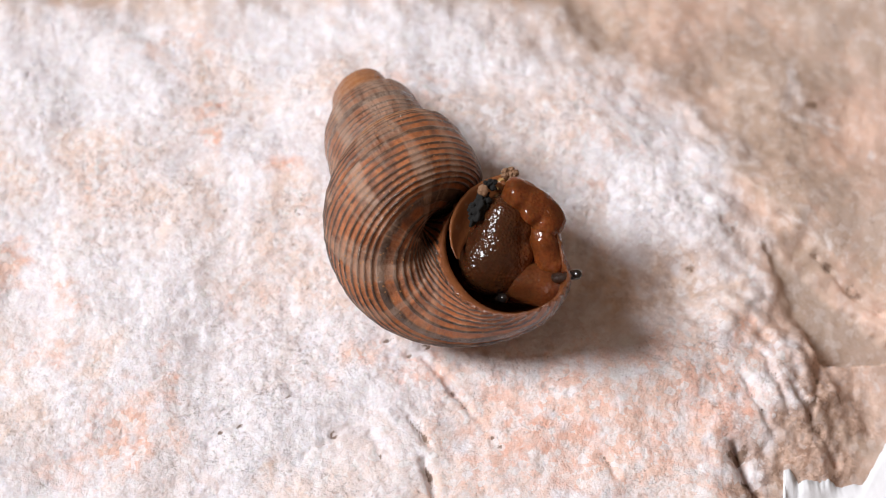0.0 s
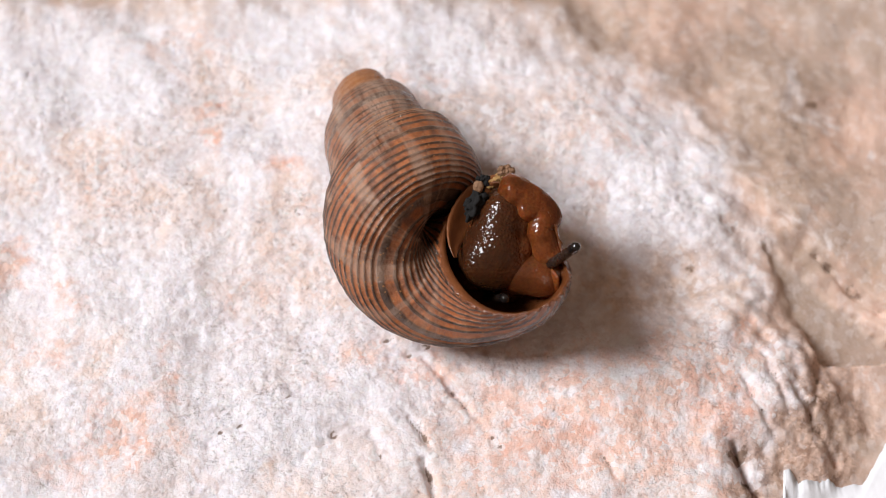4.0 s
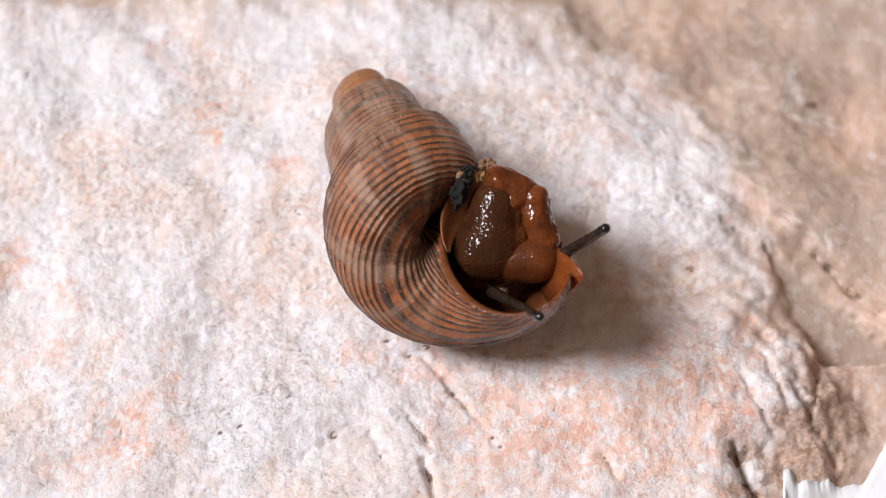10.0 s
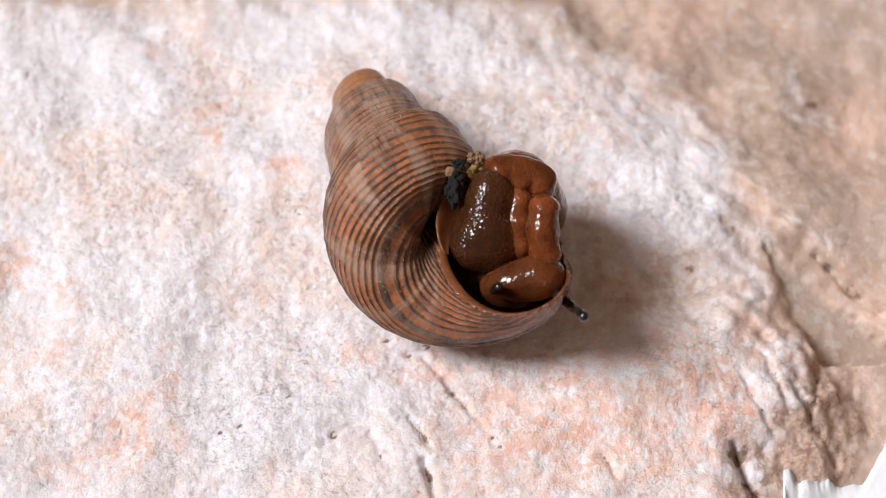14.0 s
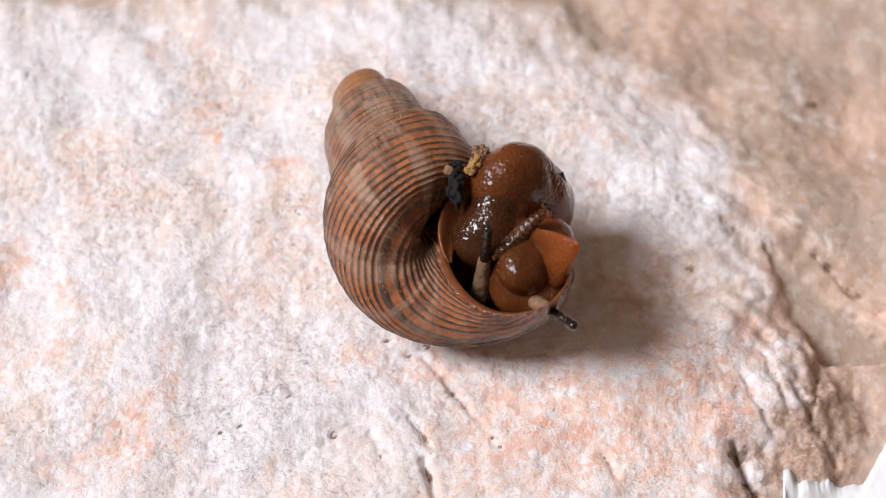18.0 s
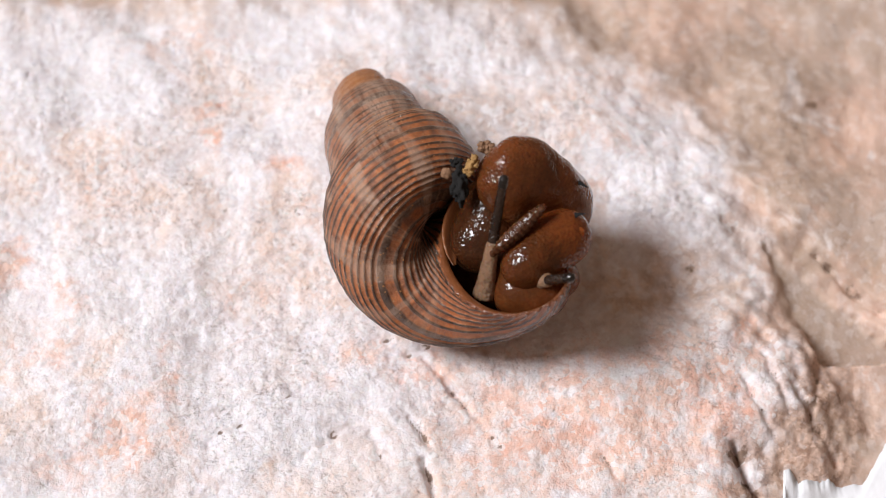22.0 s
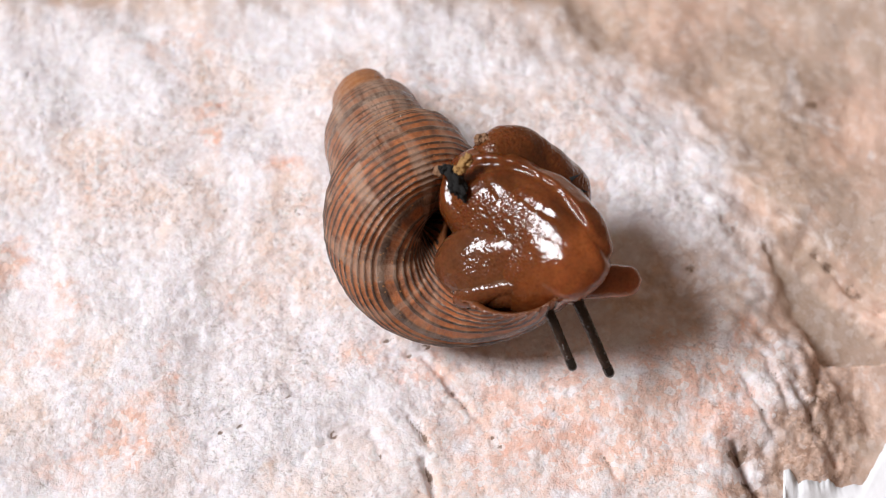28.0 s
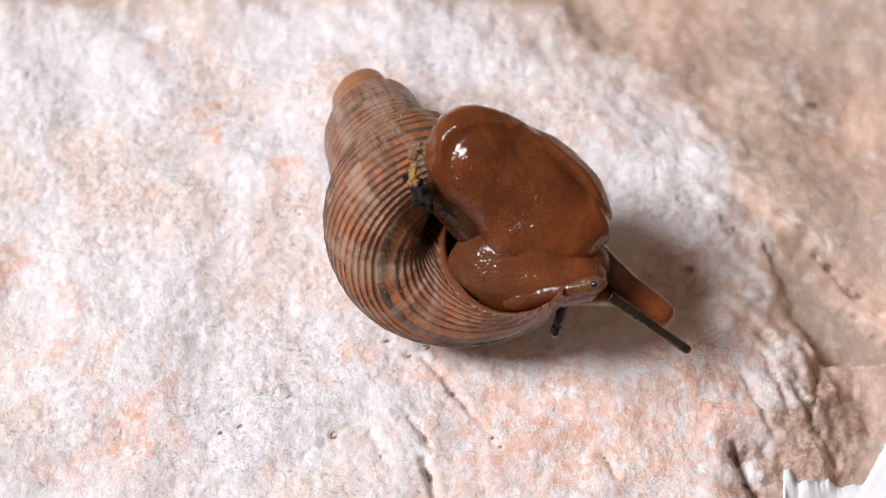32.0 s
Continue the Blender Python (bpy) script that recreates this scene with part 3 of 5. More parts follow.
WHORL, MOUTH = 1.7391, 0.1109
CORE_R, CORE_Z, TUBE_R, TUBE_Z, SLANT = 4.314, 20.39, 3.28, 5.11, 0.0585
CORE_POW, TUBE_POW, TUBE_TURN = 0.8937, 0.9192, 0.123


def shell_point(phi, psi, inset=0.0, rib=0.0):
    """A point of the coiled tube: phi turns back from the mouth (radians, negative), psi runs round the tube."""
    q = (psi + 0.38 + math.pi) % (2 * math.pi) - math.pi
    phi = phi - 0.40 * math.exp(-(q / 0.5) ** 2) * math.exp(min(phi, 0.0) / 0.5)
    g = WHORL ** (phi / (2 * math.pi))
    back = min(1.0, max(0.0, (-phi / (2 * math.pi) - 0.6) / 1.164))
    k = g ** TUBE_POW * (1 + 0.222 * back * back * (3 - 2 * back))
    # older whorls are flatter on the outside
    e = 1 - 0.38 * min(1.0, max(0.0, (-phi / (2 * math.pi) - 0.55) / 0.5))
    c, q = math.cos(psi), math.sin(psi)
    if c < 0 and q < 0:
        e -= 0.4 * min(1.0, max(0.0, -phi))
    u, w = (TUBE_R - inset + rib) * math.copysign(abs(c) ** e, c) * (1.27 if c < 0 else 1.0), (TUBE_Z - inset + rib) * math.copysign(abs(q) ** e, q)
    x, z = u * math.cos(TUBE_TURN) - w * math.sin(TUBE_TURN), u * math.sin(TUBE_TURN) + w * math.cos(TUBE_TURN)
    r = CORE_R * g ** CORE_POW + x * k
    h = -CORE_Z * g + z * k
    ang = MOUTH + phi + SLANT * (z / TUBE_Z)
    return APEX + SIDE * (r * math.cos(ang)) + RISE * (r * math.sin(ang)) + AXIS * h


def build_shell():
    turns, n_phi, n_psi = 3.0, 360, RIBS * 7
    me = bpy.data.meshes.new("shell")
    verts, uvs, faces, mats = [], [], [], []
    for i in range(n_phi + 1):
        k = i / n_phi
        phi = -turns * 2 * math.pi * (1 - k)
        wear = min(1.0, max(0.15, 1 + (phi / (2 * math.pi) + 0.7) * 0.55))
        for j in range(n_psi):
            psi = 2 * math.pi * j / n_psi
            wob = 0.5 * noise.noise(Vector((phi * 1.7, psi * 3, 0.5))) + 0.35 * noise.noise(Vector((phi * 9, psi * 9, 2.5)))
            c = 0.5 + 0.5 * math.cos(RIBS * psi + wob)
            p = shell_point(phi, psi, 0.0, (0.16 + 0.05 * wob) * wear * c ** 3)
            w = noise.noise(p * 1.4) * 0.05 + noise.noise(p * 5) * 0.02
            out = (p - shell_point(phi, psi, 0.6)).normalized()
            verts.append((p + out * w) * MM)
            uvs.append((phi / (2 * math.pi), psi / (2 * math.pi) + wob / (RIBS * 2 * math.pi)))
    for i in range(n_phi):
        for j in range(n_psi):
            j2 = (j + 1) % n_psi
            faces.append((i * n_psi + j, i * n_psi + j2, (i + 1) * n_psi + j2, (i + 1) * n_psi + j))
            mats.append(0)
    # rounded blunt tip
    tip_c = sum((Vector(verts[j]) for j in range(n_psi)), Vector()) / n_psi
    back = (shell_point(-turns * 2 * math.pi, 0) - shell_point(-turns * 2 * math.pi + 0.1, 0)).normalized()
    ring = list(range(n_psi))
    for s in range(1, 7):
        q = s / 7 * math.pi / 2
        nxt = []
        for j in range(n_psi):
            p = tip_c + (Vector(verts[j]) - tip_c) * math.cos(q) + back * (1.3 * MM * math.sin(q))
            nxt.append(len(verts))
            verts.append(p)
            uvs.append((-turns, j / n_psi))
        for j in range(n_psi):
            j2 = (j + 1) % n_psi
            faces.append((nxt[j], nxt[j2], ring[j2], ring[j]))
            mats.append(0)
        ring = nxt
    faces.append(tuple(ring[::-1]))
    mats.append(0)
    # inner wall of the last whorl and the rim between
    n_in, first = 60, None
    prev = [n_phi * n_psi + j for j in range(n_psi)]
    rim_noise = [0.035 * noise.noise(Vector((math.cos(2 * math.pi * j / n_psi) * 9, math.sin(2 * math.pi * j / n_psi) * 9, 0.3))) + 0.03 * noise.noise(Vector((math.cos(2 * math.pi * j / n_psi) * 26, math.sin(2 * math.pi * j / n_psi) * 26, 0.7))) for j in range(n_psi)]
    for i in range(n_in + 2):
        phi = 0.012 if i == 0 else -(i - 1) / n_in * 1.1 * 2 * math.pi
        inset = 0.05 if i == 0 else 0.13
        row = []
        for j in range(n_psi):
            psi = 2 * math.pi * j / n_psi
            row.append(len(verts))
            q = (psi + 0.25) % (2 * math.pi)
            thick = 0.25 * (0.5 - 0.5 * math.cos(q)) ** 3 * min(1.0, max(0, i - 1) / 1.0)
            verts.append(shell_point(phi + rim_noise[j] * (i == 0), psi, inset + thick) * MM)
            uvs.append((phi / (2 * math.pi), psi / (2 * math.pi)))
        for j in range(n_psi):
            j2 = (j + 1) % n_psi
            faces.append((prev[j], prev[j2], row[j2], row[j]))
            mats.append(1)
        prev = row
    me.from_pydata([tuple(v) for v in verts], [], faces)
    me.materials.append(M_SHELL)
    me.materials.append(M_LIP)
    me.polygons.foreach_set("material_index", mats)
    layer = me.uv_layers.new(name="UVMap")
    loops = np.empty(len(me.loops), dtype=np.int32)
    me.loops.foreach_get("vertex_index", loops)
    flat = np.array(uvs, dtype=np.float32)[loops]
    # close the seam of the texture round the tube
    start = np.empty(len(me.polygons), dtype=np.int32)
    count = np.empty(len(me.polygons), dtype=np.int32)
    me.polygons.foreach_get("loop_start", start)
    me.polygons.foreach_get("loop_total", count)
    for s, n in zip(start, count):
        if n == 4:
            q = flat[s:s + 4, 1]
            if q.max() - q.min() > 0.5:
                q[q < 0.5] += 1.0
    layer.data.foreach_set("uv", flat.ravel())
    me.shade_smooth()
    me.update()
    ob = new("shell", me)
    ob.parent = snail
    return tagged(ob, "brown conical shell with spiral ribs and darker bands")


build_shell()


def umbilicus_plug():
    """A black plug added deep in the axis hollow; its colour stands in for shade."""
    bm = bmesh.new()
    bmesh.ops.create_cone(bm, cap_ends=True, segments=24, radius1=0.5 * MM, radius2=0.2 * MM, depth=9 * MM)
    ob = part("umbilicus_plug", bm, M_SOOT_SHADE, snail, "black plug standing in for shade in the shell's axis hollow")
    ob.matrix_basis = Matrix.Translation((APEX - AXIS * (CORE_Z - 10.0)) * MM) @ AXIS.to_track_quat('Z', 'Y').to_matrix().to_4x4()


umbilicus_plug()


def lobe(name, rx, ry, rz, material, label="", seed=0, lumps=0.12, size=1.0, detail=5, parent=None, taper=0.0):
    """A soft rounded piece of the body, in mm. taper: narrower towards +y."""
    bm = bmesh.new()
    bmesh.ops.create_icosphere(bm, subdivisions=detail, radius=1.0)
    off = Vector((seed * 7.3, seed * 3.1, seed * 1.7))
    for v in bm.verts:
        p = v.co.copy()
        k = 1 + lumps * noise.noise(p * 1.3 * size + off) + 0.25 * lumps * noise.noise(p * 3.1 * size + off) + 0.08 * lumps * noise.noise(p * 8 * size + off)
        w = 1 - taper * p.y
        v.co = Vector((p.x * rx * w, p.y * ry, p.z * rz * w)) * k * MM
    return part(name, bm, material, parent or snail, label)


def blend(name, balls, material, label="", seed=0, melt=2.2, lumps=0.03, detail=5, parent=None, ripple=None, crease=None):
    """A soft piece melted together from round ones (place, radii and turn in mm and degrees), seen from its origin.
    ripple: depth and number of soft furrows that run along its upper side; crease: height, end and depth of one along its rim."""
    bm = bmesh.new()
    bmesh.ops.create_icosphere(bm, subdivisions=detail, radius=1.0)
    ways = np.array([v.co[:] for v in bm.verts])

    def field(p):
        total = 0.0
        for cx, cy, cz, rx, ry, rz, turn in balls:
            c, t = math.cos(radians(turn)), math.sin(radians(turn))
            x, y, z = p[:, 0] - cx, p[:, 1] - cy, p[:, 2] - cz
            u, w = x * c + y * t, -x * t + y * c
            total = total + np.exp(np.minimum(melt * (1 - (u / rx) ** 2 - (w / ry) ** 2 - (z / rz) ** 2), 30))
        return total

    far, near = np.full(len(ways), 12.0), np.zeros(len(ways))
    for r in np.linspace(12, 0.05, 160):
        inside = (field(ways * r) >= 1.0) & (near == 0)
        near[inside], far[inside] = r, r + 0.08
    for _ in range(12):
        mid = (near + far) / 2
        inside = field(ways * mid[:, None]) >= 1.0
        near, far = np.where(inside, mid, near), np.where(inside, far, mid)
    off = Vector((seed * 7.3, seed * 3.1, seed * 1.7))
    for v, r in zip(bm.verts, near):
        p = v.co * float(r)
        k = 1 + lumps * noise.noise(p * 0.55 + off) + 0.4 * lumps * noise.noise(p * 1.6 + off)
        if ripple:
            k -= ripple[0] * max(0.0, v.co.y + 0.1) * min(1.0, 2.5 * max(0.0, v.co.z)) * (0.5 + 0.5 * math.sin(ripple[1] * (v.co.y + 0.25 * v.co.x + 0.12 * noise.noise(p * 0.5 + off)))) ** 3
        if crease and v.co.z > -0.2 and p.x > -2.5:
            line = crease[0] - 0.16 * max(0.0, p.x - crease[1] + 1.2) ** 2 + 0.15 * math.sin(p.x * 1.1)
            k -= crease[2] * min(1.0, p.x + 2.5) * (math.exp(-((p.y - line) / 0.2) ** 2) - 0.35 * math.exp(-((p.y - line + 0.55) / 0.35) ** 2))
        v.co = p * k * MM
    return part(name, bm, material, parent or snail, label)


def rod(name, length, radii, material, label="", flat=1.0, bow=0.0, seed=0, parent=None, rings=28, rough=0.03):
    """A tapered round piece that ends in its origin and runs back along -y; radii from the tip to the base."""
    bm = bmesh.new()
    n, loops = 20, []
    for i in range(rings + 1):
        k = i / rings
        pos = k * (len(radii) - 1)
        a = min(int(pos), len(radii) - 2)
        f = pos - a
        f = f * f * (3 - 2 * f)
        r = radii[a] * (1 - f) + radii[a + 1] * f
        r *= math.sqrt(min(1.0, 1 - (1 - min(1.0, k * length / max(radii[0], 0.05))) ** 2)) if k * length < radii[0] else 1.0
        r = max(r, 0.01)
        ring = []
        for j in range(n):
            q = 2 * math.pi * j / n
            w = 1 + rough * noise.noise(Vector((math.cos(q) * 2, math.sin(q) * 2, k * 9 + seed)))
            ring.append(bm.verts.new((r * w * math.cos(q) * MM, -k * length * MM, (r * w * math.sin(q) * flat + bow * 4 * k * (1 - k)) * MM)))
        loops.append(ring)
    for a, b in zip(loops, loops[1:]):
        for j in range(n):
            bm.faces.new((a[j], a[(j + 1) % n], b[(j + 1) % n], b[j]))
    bm.faces.new(loops[0][::-1])
    bm.faces.new(loops[-1])
    bmesh.ops.recalc_face_normals(bm, faces=bm.faces)
    return part(name, bm, material, parent or snail, label)


def at(x, y, z, rx=0, ry=0, rz=0):
    """A pose in the snail's space, in mm and degrees."""
    return pose(x * MM, y * MM, z * MM, rx, ry, rz)


def aim(bx, by, bz, tx, ty, tz):
    """The pose of a rod that comes from the first place and ends in the second, in mm."""
    way = Vector((tx - bx, ty - by, tz - bz)).normalized()
    side = way.cross(Vector((0, 0, 1)))
    side = side.normalized() if side.length > 1e-4 else Vector((1, 0, 0))
    up = side.cross(way)
    m = Matrix((side, way, up)).transposed().to_4x4()
    return Matrix.Translation((tx * MM, ty * MM, tz * MM)) @ m


# body pieces
foot_lobe = blend("foot_lobe", ((0, 0, 0, 1.75, 2.8, 1.9, 0), (0.3, 1.7, 0.2, 1.35, 1.4, 1.6, 0), (-0.1, -1.2, 0.0, 2.1, 1.8, 1.7, 0), (1.4, 1.1, 0.3, 0.75, 0.95, 0.9, 20), (1.7, -0.35, 0.25, 0.7, 0.85, 0.85, 0),
                                (1.6, -1.5, 0.1, 0.7, 0.8, 0.8, -15), (-0.8, -0.9, -0.1, 1.2, 1.6, 1.4, 0)), M_DARK, "dark wet pebbled lobe of the folded foot", 1, 3.4)
inner_fold = blend("inner_fold", ((0, 0, 0, 1.0, 2.3, 1.2, 0), (0.35, 1.1, 0.2, 0.8, 0.8, 1.0, 20), (0.3, -0.2, 0.3, 0.75, 0.75, 0.9, 0), (0.2, -1.4, 0.1, 0.8, 0.8, 0.9, 0)), M_RED,
                   "rust-red inner fold of the foot", 16, 4.0)
side_lobe = blend("side_lobe", ((0, 0, 0, 0.95, 2.2, 1.3, 0), (0.15, 1.4, 0.3, 0.85, 0.8, 1.0, 0), (-0.25, 0.2, 0.3, 0.8, 0.75, 1.0, 0), (0.15, -1.4, 0.2, 0.95, 1.0, 1.0, 0)), M_RED,
                  "rust-brown glossy lobe of the foot", 2, 4.0, 0.14)
top_lobe = blend("upper_lobe", ((0, 0, 0, 2.2, 1.0, 1.2, 0), (1.4, -0.5, 0.2, 0.9, 1.0, 1.0, 20), (0.2, -0.65, 0.3, 0.9, 0.7, 1.0, 0), (-1.2, -0.4, 0.2, 1.0, 0.9, 1.1, -15)), M_RED,
                 "brown glossy upper fold of the foot", 3, 3.6, 0.14)
low_lobe = blend("front_lobe", ((0, 0, 0, 2.3, 1.3, 1.4, 0), (1.0, 0.1, 0.2, 1.3, 1.3, 1.3, 0), (-1.3, -0.2, -0.9, 1.4, 1.3, 1.0, 0)), M_FRONT, "rounded brown front edge of the foot", 4, 2.6)
hood = blend("hood", ((0, 0, 0, 3.9, 2.6, 1.9, 0), (-2.0, 0.3, 0.1, 2.2, 2.4, 1.8, 0), (2.4, 0.5, 0.2, 1.8, 2.0, 1.7, 0), (0.6, 1.2, 0.2, 2.4, 1.5, 1.6, 0)), M_UPPER,
             "brown rear fold of the foot", 17, 2.4, 0.04, 5, ripple=(0.03, 12))
sole = blend("sole", ((0, 0, 0, 5.3, 3.1, 2.0, 0), (-3.1, 0.35, 0.2, 2.7, 2.75, 1.9, 0), (3.5, -0.5, 0.2, 2.4, 2.5, 1.9, 0), (1.2, 1.0, 0.2, 3.0, 2.2, 1.8, -8),
                      (1.8, -2.4, -0.6, 2.5, 1.7, 1.9, 20), (2.2, -3.3, -1.1, 1.9, 1.4, 1.7, 25)), M_BROWN,
             "smooth translucent brown sole of the foot", 5, 2.4, 0.03, 6, ripple=(0.05, 15), crease=(1.9, 4.4, 0.03))
for v in sole.data.vertices:
    x, y, e = v.co.x / MM, v.co.y / MM, math.hypot(v.co.x / MM / 6.3, v.co.y / MM / 3.55)
    if v.co.z > 0:
        v.co.z += MM * 0.24 * smoothstep(-1.2, 0.6, y - 0.35 * x) * (math.exp(-((e - 0.84) / 0.055) ** 2) - 0.8 * math.exp(-((e - 0.70) / 0.07) ** 2))
cheek = blend("snout_side", ((0, 0, 0, 2.7, 1.75, 1.6, 0), (1.5, -0.2, 0.0, 1.6, 1.6, 1.5, 0), (-1.4, -0.3, 0.0, 1.5, 1.4, 1.4, 0)), M_CHEEK,
              "dark rust-brown side of the snout", 18, 2.6, 0.03, 5)
fold = lobe("fold", 2.3, 0.44, 0.52, M_RIDGE, "beaded glossy ridge across the foot", 15, 0.12, 1.2)
for v in fold.data.vertices:
    v.co.z += 0.05 * MM * math.sin(v.co.x / MM * 17)
    v.co.y *= 1 + 0.10 * math.sin(v.co.x / MM * 17)
trunk = blend("trunk", ((0, 0, 0, 2.3, 2.6, 1.8, 0), (0.2, -1.6, 0.5, 2.1, 1.4, 1.5, 0), (0.8, 0.6, 0.3, 1.4, 1.8, 1.5, 0)), M_TRUNK,
              "dark brown trunk in the shell's mouth", 8, 2.2)
neck = blend("neck", ((0, 0, 0, 3.9, 2.0, 1.9, 0), (2.6, -0.2, 0.1, 2.2, 1.5, 1.6, -4), (-2.0, 0.2, 0.1, 2.2, 1.9, 1.8, 0),
                      (0.4, -1.1, 0.5, 3.2, 1.3, 1.5, 2), (1.0, 1.2, 0.7, 2.6, 1.6, 1.7, 0), (-1.2, 1.5, 0.3, 1.8, 1.5, 1.6, 0), (3.6, -0.4, 0.0, 1.7, 1.3, 1.5, 0)), M_NECK, "wet brown neck with a pale lower flank", 6, 2.2)
head = blend("head", ((0, 0, 0, 2.6, 0.62, 0.7, 0), (-1.8, -0.25, -0.1, 1.7, 0.75, 0.7, 8), (2.2, 0.12, 0.15, 1.0, 0.55, 0.6, 0)), M_HEAD, "pale brown head", 7, 2.6, 0.03)
flap = lobe("flap", 1.75, 2.4, 0.55, M_FLAP, "pointed rust-brown flap of the foot", 14, 0.08, taper=0.62)
for v in flap.data.vertices:
    v.co.y -= 2.35 * MM
snout = rod("snout", 6.5, (0.85, 1.0, 1.05, 1.35, 1.7), M_SNOUT, "blunt rust-brown snout", 0.85, 0.2, 2, rough=0.07)
feeler_far = rod("tentacle", 6.0, (0.24, 0.31, 0.33, 0.35, 0.38), M_HORN, "dark tentacle with a black tip", 1.0, 0.10, 3)
rod("tip", 0.75, (0.27, 0.315, 0.325), M_TIP, "glossy black tip", 1.0, 0.0, 4, feeler_far)
feeler_near = rod("tentacle", 6.0, (0.23, 0.29, 0.31, 0.34, 0.38), M_HORN, "dark tentacle with a black tip", 1.0, -0.05, 5)
rod("tip", 0.75, (0.26, 0.295, 0.305), M_TIP, "glossy black tip", 1.0, 0.0, 6, feeler_near)
stub_far = rod("tentacle_base", 2.2, (0.42, 0.46, 0.50, 0.46), M_PALE, "pale base of the tentacle", 1.0, 0.0, 7)
stub_near = rod("tentacle_base", 3.8, (0.38, 0.46, 0.56, 0.72), M_PALE, "pale base of the tentacle", 1.0, 0.0, 8)
eye = lobe("eye", 0.22, 0.22, 0.16, M_EYE, "small black eye", 9, 0.02, detail=3, parent=head)
eye.location = (2.55 * MM, 0.12 * MM, 0.62 * MM)


def operculum_plate():
    """A thin curved horny plate, seen along its raised rim."""
    bm = bmesh.new()
    n, rings = 64, []
    profile = ((3.92, -0.05), (3.88, 0.09), (3.78, 0.12), (3.66, 0.04), (3.45, -0.22), (3.15, -0.62), (2.7, -1.05), (2.2, -1.3), (2.2, -1.5), (2.75, -1.25), (3.3, -0.8), (3.65, -0.3), (3.85, -0.15))
    for i in range(n + 1):
        k = i / n
        a = radians(92 + 116 * k)
        thin = min(1.0, 9 * k + 0.25, 2.6 * (1 - k) + 0.12)
        ring = []
        for r, z in profile:
            w = 0.05 * noise.noise(Vector((k * 14, r * 3, z * 3)))
            ring.append(bm.verts.new(((3.92 - (3.92 - r) * thin + w) * math.cos(a) * MM, (3.92 - (3.92 - r) * thin + w) * math.sin(a) * MM, (z * thin + w) * MM)))
        rings.append(ring)
    m = len(profile)
    for a, b in zip(rings, rings[1:]):
        for j in range(m):
            bm.faces.new((a[j], b[j], b[(j + 1) % m], a[(j + 1) % m]))
    bm.faces.new(rings[0])
    bm.faces.new(rings[-1][::-1])
    bmesh.ops.recalc_face_normals(bm, faces=bm.faces)
    return part("operculum", bm, M_PLATE, snail, "thin orange-brown horny plate along the foot")


operculum = operculum_plate()


def crumbs(name, rx, ry, rz, material, label, seed, grains):
    """A rough crumb of dirt with smaller grains stuck to it."""
    ob = lobe(name, rx, ry, rz, material, label, seed, 0.7, 1.8, 4)
    for i in range(grains):
        a = i * 2.4 + seed
        r = 0.13 + 0.10 * ((i * 37 + seed * 11) % 10) / 10
        lobe("grain", r, r * 0.9, r, material, "", seed + i, 0.6, 2.0, 3, ob).location = (rx * 0.9 * math.cos(a) * MM, ry * 0.95 * math.sin(a) * MM, 0.12 * MM)
    return ob


soot = crumbs("dirt", 0.46, 0.95, 0.4, M_SOOT_SHADE, "black crumb of dirt stuck to the foot", 11, 5)
soot_small = crumbs("dirt", 0.34, 0.30, 0.3, M_SOOT_SHADE, "small black crumb of dirt", 13, 3)
crumb = crumbs("dirt", 0.30, 0.58, 0.28, M_CRUMB, "tan crumb of dirt stuck to the foot", 12, 6)
crumb_rough = crumbs("dirt", 0.36, 0.34, 0.26, M_CLOD, "rough brown crumb of dirt", 19, 6)
knob = lobe("dirt", 0.32, 0.36, 0.3, M_CLOD, "round tan grain at the plate's end", 20, 0.2, 1.0, 4)
flecks = []
for seed in (1, 2, 3):
    flecks.append(rod("dirt", 0.65, (0.03, 0.08, 0.15), M_SOOT_SHADE, "dark fleck of dirt on the foot", 0.5, 0.1, seed, snail, 8, 0.5))


